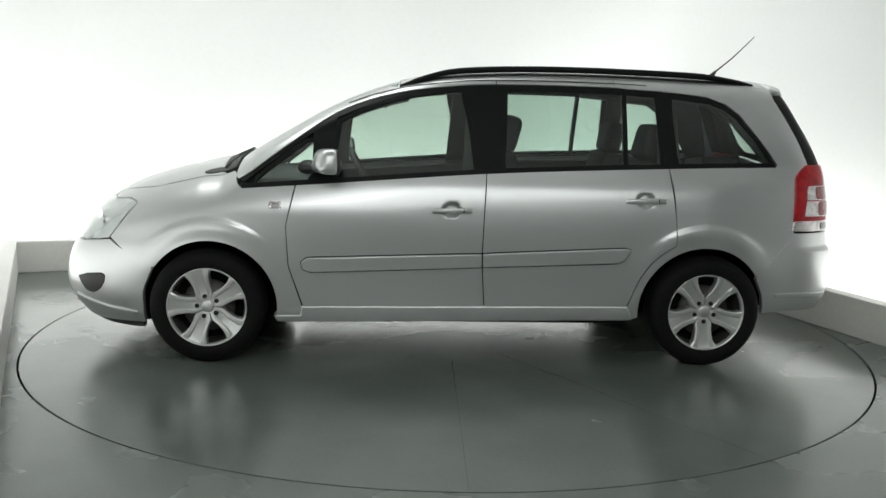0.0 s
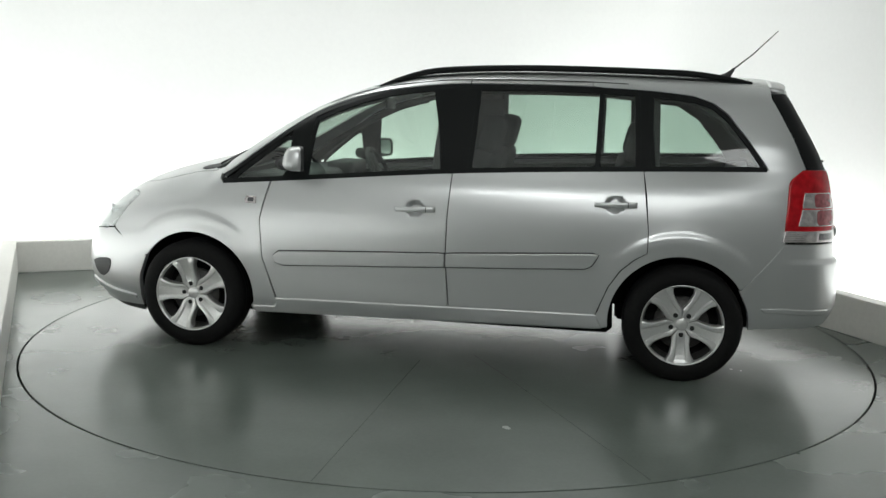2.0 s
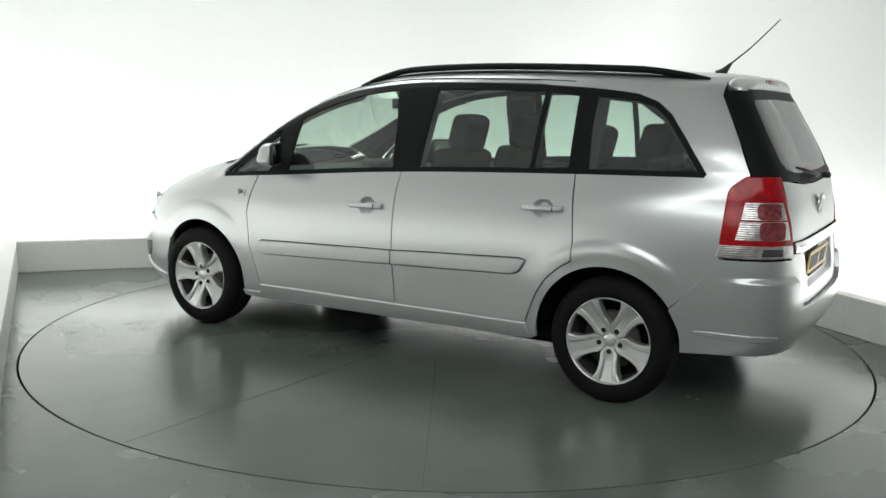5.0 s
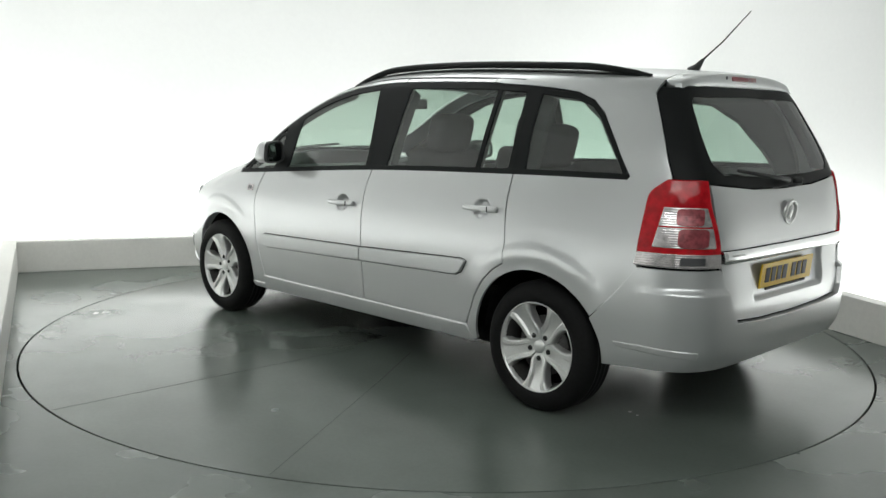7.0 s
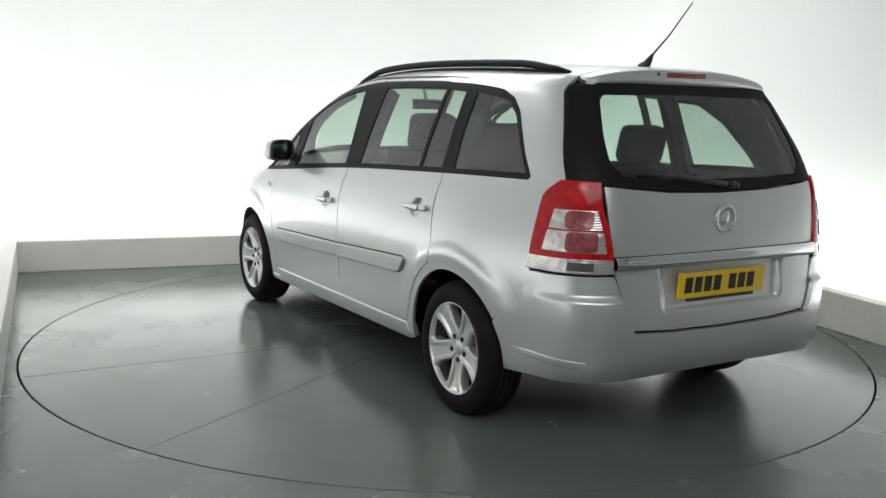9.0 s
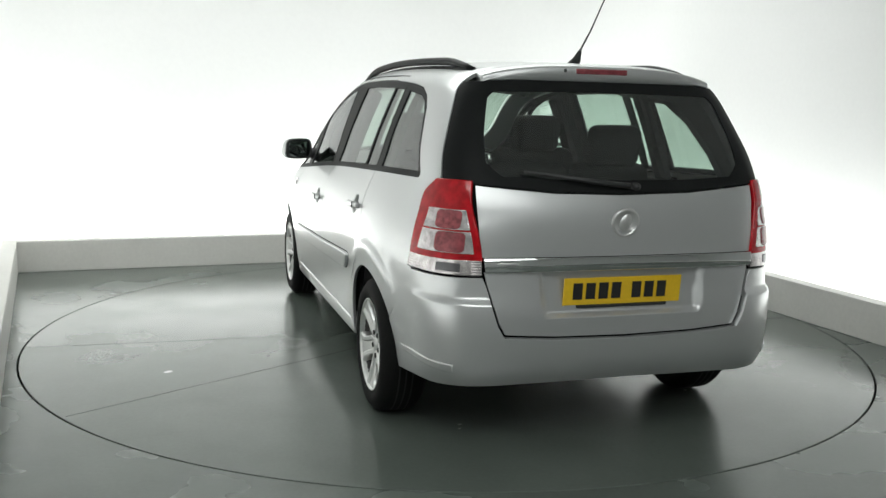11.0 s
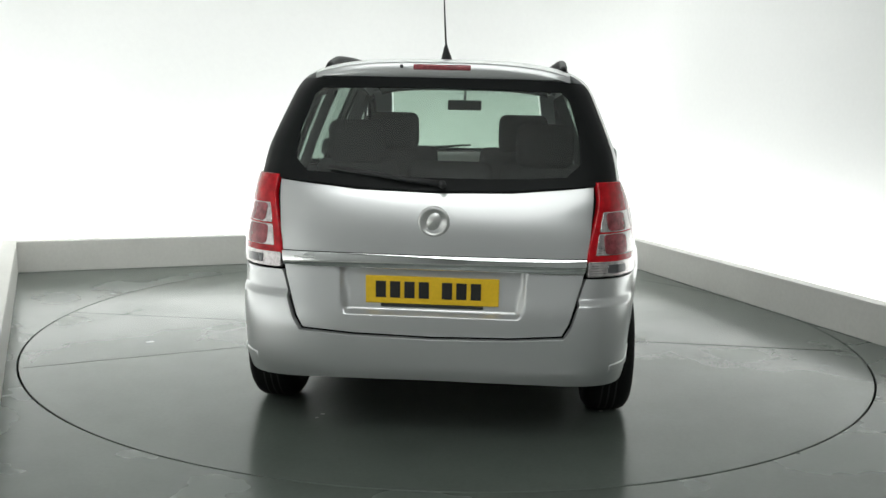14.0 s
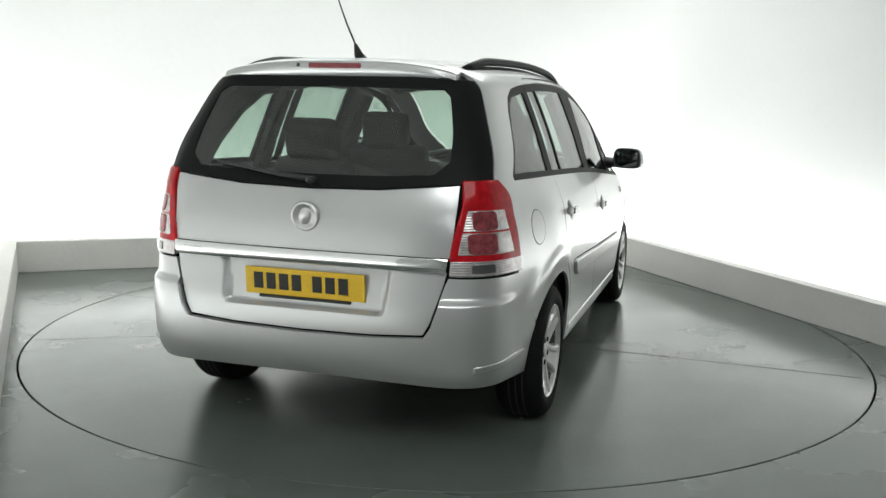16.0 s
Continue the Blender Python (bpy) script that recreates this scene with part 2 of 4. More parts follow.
def build_turntable():
    """Round platform, one disc with a chamfered rim, and the fine joints in its paint."""
    table = empty("turntable", pose(0, 0, 0), "round grey painted vehicle turntable flush with the floor", "turntable")
    part("disc", lathe([(0.0, 0.0), (TABLE_R * 0.5, 0.0), (TABLE_R - 0.002, 0.0), (TABLE_R, -0.002), (TABLE_R, -0.06), (0.0, -0.06)], 192, "z"), DISC_PAINT, table, smooth=False)
    for (x0, y0), (x1, y1), w in (((0.055, 0.95), (0.012, 2.40), 0.007), ((0.031, -0.73), (0.083, -2.44), 0.003), ((0.29, -0.53), (0.585, -0.955), 0.006), ((0.585, -0.955), (1.31, -2.05), 0.003)):
        l = math.hypot(x1 - x0, y1 - y0)
        part("joint", box(l, w, 0.0012, (0, 0, 0.0004)), GAP_DARK if w > 0.005 else JOINT_GREY, table, "fine joint line", False, pose((x0 + x1) / 2, (y0 + y1) / 2, 0, 0, 0, math.degrees(math.atan2(y1 - y0, x1 - x0))))
    return table


turntable = build_turntable()


# ---------------------------------------------------------------- the car's form
# car frame: x forward from the middle of the wheelbase, y to its left, z up
def table_fn(*rows):
    xs, ys = [r[0] for r in rows], [r[1] for r in rows]
    # smooth monotone-ish interpolation (Catmull-Rom on uneven steps)
    def f(x):
        if x <= xs[0]:
            return ys[0]
        if x >= xs[-1]:
            return ys[-1]
        i = max(k for k in range(len(xs) - 1) if xs[k] <= x)
        def slope(k):
            if k == 0:
                return (ys[1] - ys[0]) / (xs[1] - xs[0])
            if k == len(xs) - 1:
                return (ys[-1] - ys[-2]) / (xs[-1] - xs[-2])
            return (ys[k + 1] - ys[k - 1]) / (xs[k + 1] - xs[k - 1])
        h = xs[i + 1] - xs[i]
        t = (x - xs[i]) / h
        return ((2 * t ** 3 - 3 * t ** 2 + 1) * ys[i] + (t ** 3 - 2 * t ** 2 + t) * h * slope(i)
                + (3 * t ** 2 - 2 * t ** 3) * ys[i + 1] + (t ** 3 - t ** 2) * h * slope(i + 1))
    return f


def step01(x, a, b):
    t = min(1.0, max(0.0, (x - a) / (b - a)))
    return t * t * (3 - 2 * t)


HALF_WIDTH = table_fn((0.12, 0.80), (0.24, 0.838), (0.32, 0.858), (0.45, 0.866), (0.58, 0.874), (0.72, 0.878), (0.80, 0.8755), (0.88, 0.866), (0.96, 0.848),
                      (1.04, 0.815), (1.12, 0.783), (1.25, 0.738), (1.38, 0.686), (1.5, 0.634), (1.6, 0.595), (1.7, 0.57))
TAIL = table_fn((0.12, -1.95), (0.24, -2.05), (0.30, -2.105), (0.38, -2.138), (0.50, -2.148), (0.60, -2.145), (0.70, -2.130), (0.80, -2.118), (0.95, -2.105), (1.06, -2.075),
                (1.2, -2.01), (1.35, -1.93), (1.5, -1.845), (1.56, -1.80), (1.62, -1.70), (1.7, -1.6))
NOSE = table_fn((0.12, 2.06), (0.22, 2.17), (0.34, 2.245), (0.45, 2.256), (0.56, 2.250), (0.62, 2.232), (0.68, 2.190), (0.78, 2.14), (0.95, 2.0), (1.7, 1.9))
CROWN = table_fn((-2.3, 1.50), (-1.85, 1.572), (-1.6, 1.590), (-1.0, 1.612), (-0.4, 1.616), (0.06, 1.592), (0.3, 1.545), (0.5, 1.484), (0.68, 1.408), (0.82, 1.335), (0.98, 1.242), (1.1, 1.172), (1.21, 1.104), (1.28, 1.070), (1.34, 1.062),
                 (1.42, 1.052), (1.8, 0.948), (2.02, 0.835), (2.13, 0.715), (2.22, 0.60), (2.4, 0.55))
BACK_X, FRONT_X = -0.8, 0.7
ARCHES = ((1.338, 0.308), (-1.328, 0.308))
ARCH_R = 0.358


def tail_power(z):
    return 6.8 + 2.7 * step01(z, 0.95, 1.15)


NOSE_POWER = 3.5


def shoulder(x, z):
    """How far the section has rounded off towards the crown of roof or bonnet."""
    depth = 0.15 + 0.11 * step01(x, 0.8, 1.5)
    top = CROWN(x)
    t = (z - top + depth) / depth
    if t <= 0:
        return 1.0
    p = 3.2 - 0.7 * step01(x, 0.9, 1.4)
    return max(0.0, 1 - min(t, 1.0) ** p) ** (1 / p)


def taper(x, z):
    """The flanks draw in towards the tail."""
    return 0.055 * step01(-x, 1.30, 1.85) * (1 - step01(z, 0.95, 1.25))


def width_at(x, z):
    w = HALF_WIDTH(z)
    w *= 1 - taper(x, z)
    w -= 0.06 * step01(x, 0.0, 1.6) * step01(z, 0.80, 1.05)
    w -= 0.02 * step01(-x, 0.7, 1.7) * step01(z, 1.0, 1.14)
    for ax, az in ARCHES:
        d = math.hypot(x - ax, z - az)
        if z > 0.2 and d < 0.6:
            w += 0.009 * (1 - step01(d, 0.36, 0.54)) * step01(z, 0.3, 0.6)
            turned = math.degrees(math.atan2(z - az, (x - ax) * (1 if ax > 0 else -1)))
            w += 0.009 * (1 - step01(d, 0.452, 0.488)) * step01(d, 0.36, 0.44) * step01(turned, 38, 64) * (1 - step01(turned, 108, 138))
    return w * shoulder(x, z)


def side(sign):
    """(x, z) on the flank."""
    def chart(x, z):
        w = width_at(x, z)
        if x < BACK_X:
            n = tail_power(z)
            u = min(0.9999, (BACK_X - x) / (BACK_X - TAIL(z)))
            w *= (1 - u ** n) ** (1 / n)
        if x > FRONT_X:
            n = NOSE_POWER
            u = min(0.9999, (x - FRONT_X) / (NOSE(z) - FRONT_X))
            w *= (1 - u ** n) ** (1 / n)
        return Vector((x, sign * w, z))
    return chart


def tail(sign=1):
    """(degrees round from the middle of the tail, z)."""
    def chart(a, z):
        n = tail_power(z)
        c, s = max(1e-6, math.cos(radians(a))), math.sin(radians(a))
        k = (c ** n + abs(s) ** n) ** (-1 / n)
        x = BACK_X - (BACK_X - TAIL(z)) * c * k
        return Vector((x, sign * width_at(x, z) * s * k, z))
    return chart


def tail_angle(x, z):
    n = tail_power(z)
    u = min(0.99999, max(1e-5, (BACK_X - x) / (BACK_X - TAIL(z))))
    return math.degrees(math.atan2((1 - u ** n) ** (1 / n), u))


def tail_angle_y(y, z):
    n = tail_power(z)
    v = min(0.99999, abs(y) / (HALF_WIDTH(z) * (1 - taper(-1.9, z))))
    return math.copysign(math.degrees(math.atan2(v, (1 - v ** n) ** (1 / n))), y)


def nose(sign=1):
    def chart(a, z):
        n = NOSE_POWER
        c, s = max(1e-6, math.cos(radians(a))), math.sin(radians(a))
        k = (c ** n + abs(s) ** n) ** (-1 / n)
        x = FRONT_X + (NOSE(z) - FRONT_X) * c * k
        return Vector((x, sign * width_at(x, z) * s * k, z))
    return chart


def nose_angle(x, z):
    n = NOSE_POWER
    u = min(0.99999, max(1e-5, (x - FRONT_X) / (NOSE(z) - FRONT_X)))
    return math.degrees(math.atan2((1 - u ** n) ** (1 / n), u))


def top(x, y):
    """(x, y) on roof, windscreen or bonnet."""
    lo, hi = CROWN(x) - 0.3, CROWN(x)
    flank = side(1)
    for _ in range(22):
        mid = (lo + hi) / 2
        if flank(x, mid).y > abs(y):
            lo = mid
        else:
            hi = mid
    return Vector((x, y, lo))


def normal_of(chart, a, b, ea, eb):
    p = chart(a, b)
    n = (chart(a + ea, b) - chart(a - ea, b)).cross(chart(a, b + eb) - chart(a, b - eb))
    if n.length < 1e-12:
        n = p - Vector((p.x * 0.6, 0, 0.7))
    n.normalize()
    if n.dot(p - Vector((max(-1.2, min(1.2, p.x)), 0, 0.6))) < 0:
        n.negate()
    return n


def arc(cx, cz, r, a0, a1, n=18):
    return [(cx + r * math.cos(radians(a0 + (a1 - a0) * k / n)), cz + r * math.sin(radians(a0 + (a1 - a0) * k / n))) for k in range(n + 1)]


def dense(poly, sa, sb, closed=True):
    out = []
    for i, p in enumerate(poly):
        if i == len(poly) - 1 and not closed:
            break
        q = poly[(i + 1) % len(poly)]
        n = max(1, math.ceil(max(abs(q[0] - p[0]) / sa, abs(q[1] - p[1]) / sb)))
        out += [(p[0] + (q[0] - p[0]) * k / n, p[1] + (q[1] - p[1]) * k / n) for k in range(n)]
    return out if closed else out + [poly[-1]]


def skin(name, poly, chart, mat, parent, steps=(0.05, 0.04), off=0.0, thick=0.014, lip=0.001, label=""):
    """A curved panel: the outline poly laid on a chart of the body, with a rounded, folded-in edge."""
    sa, sb = steps
    outline = dense(poly, sa, sb)
    bm = bmesh.new()
    face = bm.faces.new([bm.verts.new((a, b, 0)) for a, b in outline])
    for i, s in ((0, sa), (1, sb)):
        lo, hi = min(p[i] for p in outline), max(p[i] for p in outline)
        k = math.ceil(lo / s + 1e-6)
        while k * s < hi - 1e-6:
            co, no = [0, 0, 0], [0, 0, 0]
            co[i], no[i] = k * s, 1
            bmesh.ops.bisect_plane(bm, geom=bm.verts[:] + bm.edges[:] + bm.faces[:], dist=1e-6, plane_co=co, plane_no=no)
            k += 1
    bmesh.ops.triangulate(bm, faces=bm.faces[:])
    bmesh.ops.recalc_face_normals(bm, faces=bm.faces)
    rim = [e for e in bm.edges if len(e.link_faces) == 1]
    ea, eb = sa * 0.12, sb * 0.12
    norm, inward = {}, {}
    # direction into the panel, in the plane of the chart, along the rim
    flat = {v: v.co.copy() for v in bm.verts}
    for v in bm.verts:
        norm[v] = normal_of(chart, v.co.x, v.co.y, ea, eb)
    place = {v: chart(flat[v].x, flat[v].y) + norm[v] * off for v in bm.verts}
    for e in rim:
        v0, v1 = e.verts
        d = place[v1] - place[v0]
        f = e.link_faces[0]
        mid = sum((place[v] for v in f.verts), Vector()) / 3
        side_dir = d.cross(norm[v0])
        if side_dir.length < 1e-9:
            continue
        side_dir.normalize()
        if side_dir.dot(mid - place[v0]) > 0:
            side_dir.negate()
        for v in (v0, v1):
            inward[v] = inward.get(v, Vector()) + side_dir
    for v in bm.verts:
        v.co = place[v]
    normals = {v: n for v, n in norm.items()}
    made = {}
    rim_faces = []
    for v, d in inward.items():
        d = d.normalized() if d.length > 1e-6 else Vector()
        n = norm[v]
        made[v] = (bm.verts.new(v.co + d * lip * 0.7 - n * lip * 0.3), bm.verts.new(v.co + d * lip - n * lip), bm.verts.new(v.co + d * lip - n * thick))
        normals[made[v][0]] = (n + d).normalized()
        normals[made[v][1]] = d
        normals[made[v][2]] = d
    for e in rim:
        v0, v1 = e.verts
        if v0 not in made or v1 not in made:
            continue
        loop = next(l for l in e.link_loops)
        if loop.vert is v1:
            v0, v1 = v1, v0
        chain0, chain1 = (v0, *made[v0]), (v1, *made[v1])
        for k in range(3):
            bm.faces.new((chain1[k], chain0[k], chain0[k + 1], chain1[k + 1]))
    # outward winding
    f = max(bm.faces, key=lambda q: q.calc_area())
    bm.normal_update()
    if f.normal.dot(normals[f.verts[0]]) < 0:
        bmesh.ops.reverse_faces(bm, faces=bm.faces[:])
    bm.verts.index_update()
    listed = [tuple(normals[v]) for v in bm.verts]
    ob = part(name, bm, mat, parent, label)
    ob.data.normals_split_custom_set_from_vertices(listed)
    return ob


def ring(name, poly, chart, mat, parent, width, steps=(0.05, 0.04), off=0.002, scale=(1.0, 1.0), label="", height=0.004):
    """A frame strip round an outline, grown outward by width (scale turns metres into chart units)."""
    outline = dense(poly, *steps)
    n = len(outline)
    area = sum(outline[i][0] * outline[(i + 1) % n][1] - outline[(i + 1) % n][0] * outline[i][1] for i in range(n))
    turn = 1 if area > 0 else -1
    bm = bmesh.new()
    cols = []
    for i, (a, b) in enumerate(outline):
        p0, p1 = outline[i - 1], outline[(i + 1) % n]
        da, db = (p1[0] - p0[0]) / scale[0], (p1[1] - p0[1]) / scale[1]
        l = math.hypot(da, db) or 1
        na, nb = db / l * turn, -da / l * turn
        col = []
        for k, lift in ((-0.15, off - 0.006), (0.0, off), (1.0, off), (1.1, off - height)):
            qa, qb = a + na * width * k * scale[0], b + nb * width * k * scale[1]
            col.append(bm.verts.new(chart(qa, qb) + normal_of(chart, qa, qb, steps[0] * 0.1, steps[1] * 0.1) * lift))
        cols.append(col)
    for i in range(n):
        c0, c1 = cols[i], cols[(i + 1) % n]
        for k in range(3):
            bm.faces.new((c0[k], c1[k], c1[k + 1], c0[k + 1]))
    bmesh.ops.recalc_face_normals(bm, faces=bm.faces)
    return part(name, bm, mat, parent, label, smooth=False)


# ---------------------------------------------------------------- the car
CAR_AT = (0.0154, 0.0605, 183.49)
car = empty("car", pose(CAR_AT[0], CAR_AT[1], 0, 0, 0, CAR_AT[2]), "silver metallic family van with roof rails and alloy wheels", "car")

BELT = table_fn((-1.75, 1.104), (-1.148, 1.088), (-0.134, 1.043), (0.778, 0.972), (1.2, 0.94))
DLO_TOP = table_fn((-1.72, 1.115), (-1.62, 1.255), (-1.52, 1.378), (-1.45, 1.432), (-1.36, 1.462), (-1.04, 1.492), (-0.6, 1.504), (-0.18, 1.502), (0.0, 1.493), (0.366, 1.442), (0.667, 1.338), (0.95, 1.145), (1.18, 0.972))
ROOF_DROP = 0.055


def roof_edge(x):
    return CROWN(x) - ROOF_DROP


def line(fn, x0, x1, n, dz=0.0):
    return [(x0 + (x1 - x0) * k / n, fn(x0 + (x1 - x0) * k / n) + dz) for k in range(n + 1)]


def bonnet_drop(x):
    """How far the bonnet's edge lies under its crown."""
    return 0.072 - 0.045 * step01(x, 1.62, 1.95)


def to_tail(points):
    return [(tail_angle(x, z), z) for x, z in points]


def to_nose(points):
    return [(nose_angle(x, z), z) for x, z in points]


DEG = (4.0, 0.04)
LAMP_OUT = [(-1.819, 0.752), (-1.832, 0.81), (-1.838, 0.90), (-1.841, 0.98), (-1.845, 1.042), (-1.856, 1.064), (-1.908, 1.107)]


def cupped(chart, sign, hx, hz):
    """The flank with a finger cup pressed in behind a handle."""
    def f(x, z):
        p = chart(x, z)
        r = math.hypot((x - hx) / 0.056, (z - hz) / 0.046)
        if r < 1:
            p.y -= sign * 0.030 * step01(1 - r, 0.0, 0.5)
        return p
    return f


def build_flank(sign):
    ch, tl, ns = side(sign), tail(sign), nose(sign)
    # front wing
    fax, faz = ARCHES[0]
    wing = line(BELT, 0.893, 1.17, 6, -0.004) + [(1.2, 0.965), (1.215, 1.012)] + line(lambda x: CROWN(x) - bonnet_drop(x) - 0.003, 1.23, 1.93, 12) + [(1.915, 0.846), (1.80, 0.862), (1.745, 0.85), (1.738, 0.838), (1.80, 0.756), (1.872, 0.662)]
    wing += [(1.80, 0.60), (1.675, 0.512)] + arc(fax, faz, ARCH_R, 36, 180, 26) + [(0.985, 0.262), (0.86, 0.262), (0.852, 0.312), (0.924, 0.54), (0.937, 0.75)]
    skin("front_wing", wing, ch, SILVER, car, (0.010, 0.010))
    # doors
    door = line(BELT, -0.122, 0.882, 10, -0.004) + [(0.931, 0.75), (0.918, 0.54), (0.842, 0.318), (-0.124, 0.326), (-0.104, 0.584), (-0.11, 0.828)]
    front = skin("front_door", door, cupped(ch, sign, 0.06, 0.849), SILVER, car, (0.0125, 0.0125))
    door = line(BELT, -1.116, -0.129, 10, -0.004) + [(-0.117, 0.828), (-0.111, 0.584), (-0.131, 0.327), (-0.905, 0.335)]
    door += [(-0.93, 0.40), (-0.965, 0.49), (-1.02, 0.575), (-1.085, 0.635), (-1.152, 0.676), (-1.152, 0.784)]
    rear = skin("rear_door", door, cupped(ch, sign, -0.985, 0.916), SILVER, car, (0.0125, 0.0125))
    # dark backing strips that put the shade into the shut lines
    for pts in ([(0.98, 0.93), (0.82, 0.94), (0.88, 0.75), (0.87, 0.54), (0.79, 0.30), (0.90, 0.29), (0.97, 0.54), (0.985, 0.75)], [(-0.08, 1.02), (-0.17, 1.02), (-0.16, 0.8), (-0.155, 0.56), (-0.18, 0.30), (-0.09, 0.30), (-0.065, 0.56), (-0.07, 0.8)],
                [(0.85, 0.35), (0.85, 0.27), (-0.9, 0.28), (-0.9, 0.36)]):
        skin("shut_line_backing", pts, ch, UNDER, car, (0.05, 0.05), off=-0.012, thick=0.004)
    skin("shut_line_backing", to_tail([(-1.07, 1.06), (-1.17, 1.06), (-1.205, 0.78), (-1.205, 0.71), (-1.12, 0.65), (-0.99, 0.52), (-0.95, 0.38), (-0.90, 0.37), (-0.93, 0.52), (-1.02, 0.62), (-1.11, 0.70), (-1.11, 0.80)]), tl, UNDER, car, (3, 0.05), off=-0.012, thick=0.004)
    # sill under the doors
    skin("sill", [(0.845, 0.308), (-0.905, 0.326), (-0.935, 0.262), (0.848, 0.236), (0.975, 0.236), (0.99, 0.256), (0.86, 0.256), (0.847, 0.27)], ch, SILVER, car, off=0.006, thick=0.05, lip=0.012)
    # rear quarter with its arch lip and roof pillar
    rax, raz = ARCHES[1]
    q = [(-1.122, BELT(-1.122) - 0.004), (-1.158, 0.784), (-1.158, 0.672), (-1.09, 0.629), (-1.026, 0.569), (-0.972, 0.486), (-0.936, 0.396), (-0.914, 0.332), (-0.94, 0.262)]
    q += arc(rax, raz, ARCH_R, -6, 147, 28) + [(-1.705, 0.58), (-1.795, 0.69), (-1.831, 0.742)] + [(x + 0.006, z) for x, z in LAMP_OUT[1:]]
    q += [(-1.918, 1.118), (-1.895, 1.17), (-1.852, 1.27), (-1.80, 1.37), (-1.745, 1.47), (-1.74, roof_edge(-1.74))]
    q += line(roof_edge, -1.7, -0.84, 12) + [(-0.84, DLO_TOP(-0.84) + 0.018)] + line(DLO_TOP, -0.9, -1.36, 8, 0.012)
    q += [(-1.462, 1.438), (-1.535, 1.383), (-1.634, 1.258), (-1.736, 1.115), (-1.725, 1.099)] + line(BELT, -1.7, -1.2, 6, -0.004)
    skin("rear_quarter", to_tail(q), tl, SILVER, car, (0.6, 0.010))
    # cant rail and windscreen pillar
    rail = line(roof_edge, -0.836, 0.32, 14) + line(lambda x: CROWN(x) - 0.024, 0.40, 1.205, 12) + [(1.212, 1.0)] + line(DLO_TOP, 1.19, 0.40, 14, 0.016) + line(DLO_TOP, 0.35, -0.836, 14, 0.016)
    skin("cant_rail", rail, ch, SILVER, car)
    # fine seam along the door tops
    skin("door_top_seam", line(DLO_TOP, -1.02, 0.62, 24, 0.038) + line(DLO_TOP, 0.62, -1.02, 24, 0.034), ch, GAP_DARK, car, off=0.0008, thick=0.002, lip=0.0003)
    skin("door_top_seam", [(-0.186, DLO_TOP(-0.186) + 0.014), (-0.182, DLO_TOP(-0.182) + 0.014), (-0.182, DLO_TOP(-0.182) + 0.036), (-0.186, DLO_TOP(-0.186) + 0.036)], ch, GAP_DARK, car, off=0.0008, thick=0.002, lip=0.0003)
    # glazing
    panes = (("quarter_light", [(1.10, 0.968), (0.83, 0.985), (0.80, 1.03), (0.795, 1.19), (0.83, 1.187), (0.95, 1.098), (1.08, 0.995)], GLASS_FRONT),
             ("front_door_glass", [(0.68, 0.998), (-0.068, 1.052), (-0.055, 1.15), (-0.028, 1.30), (0.012, 1.474), (0.10, 1.466), (0.25, 1.444), (0.40, 1.405), (0.55, 1.348), (0.652, 1.298), (0.672, 1.15)], GLASS_FRONT),
             ("rear_door_glass", [(-0.225, 1.062), (-1.078, 1.098), (-1.075, 1.25), (-1.06, 1.47), (-0.85, 1.482), (-0.5, 1.487), (-0.243, 1.483), (-0.236, 1.3)], GLASS_REAR),
             ("rear_quarter_glass", [(-1.172, 1.104), (-1.698, 1.121), (-1.66, 1.18), (-1.60, 1.262), (-1.515, 1.362), (-1.45, 1.414), (-1.36, 1.443), (-1.15, 1.464), (-1.152, 1.3)], GLASS_REAR))
    for name, outline, glass in panes:
        if name == "rear_quarter_glass":
            pts, chart, st, sc = to_tail(outline), tl, (3.0, 0.04), (38.0, 1.0)
        else:
            pts, chart, st, sc = outline, ch, (0.05, 0.04), (1.0, 1.0)
        pane = skin(name, pts, chart, glass, car, st, off=-0.008, thick=0.0045, lip=0.001)
        pane.visible_shadow = False
        ring("window_frame", pts, chart, BLACK_TRIM, pane, 0.022, st, -0.003, sc)
    # black pillars between the panes
    skin("pillar_cover", [(0.80, 0.982), (0.68, 0.99), (0.678, 1.322), (0.80, 1.242)], ch, BLACK_TRIM, car, off=-0.004)
    skin("pillar_cover", [(-0.06, 1.052), (-0.226, 1.062), (-0.236, 1.3), (-0.245, 1.49), (0.01, 1.482), (-0.03, 1.3)], ch, BLACK_TRIM, car, off=-0.004)
    skin("pillar_cover", [(-1.076, 1.098), (-1.176, 1.102), (-1.156, 1.3), (-1.154, 1.476), (-1.058, 1.482)], ch, BLACK_TRIM, car, off=-0.004)
    skin("window_divider", [(-0.870, 1.09), (-0.894, 1.091), (-0.899, 1.482), (-0.875, 1.482)], ch, BLACK_TRIM, car, off=-0.003, thick=0.03)
    skin("belt_moulding", line(BELT, -1.73, 1.165, 20, -0.003) + [(1.178, 0.968)] + line(BELT, 1.1, -1.72, 18, 0.022), ch, BLACK_TRIM, car, off=-0.001, thick=0.01)
    skin("window_surround", line(DLO_TOP, -1.45, -1.05, 6, 0.012) + line(DLO_TOP, -1.0, 1.19, 24, 0.014) + line(DLO_TOP, 1.16, -1.0, 22, -0.012) + line(DLO_TOP, -1.05, -1.44, 6, -0.014), ch, BLACK_TRIM, car, off=-0.005, thick=0.012)
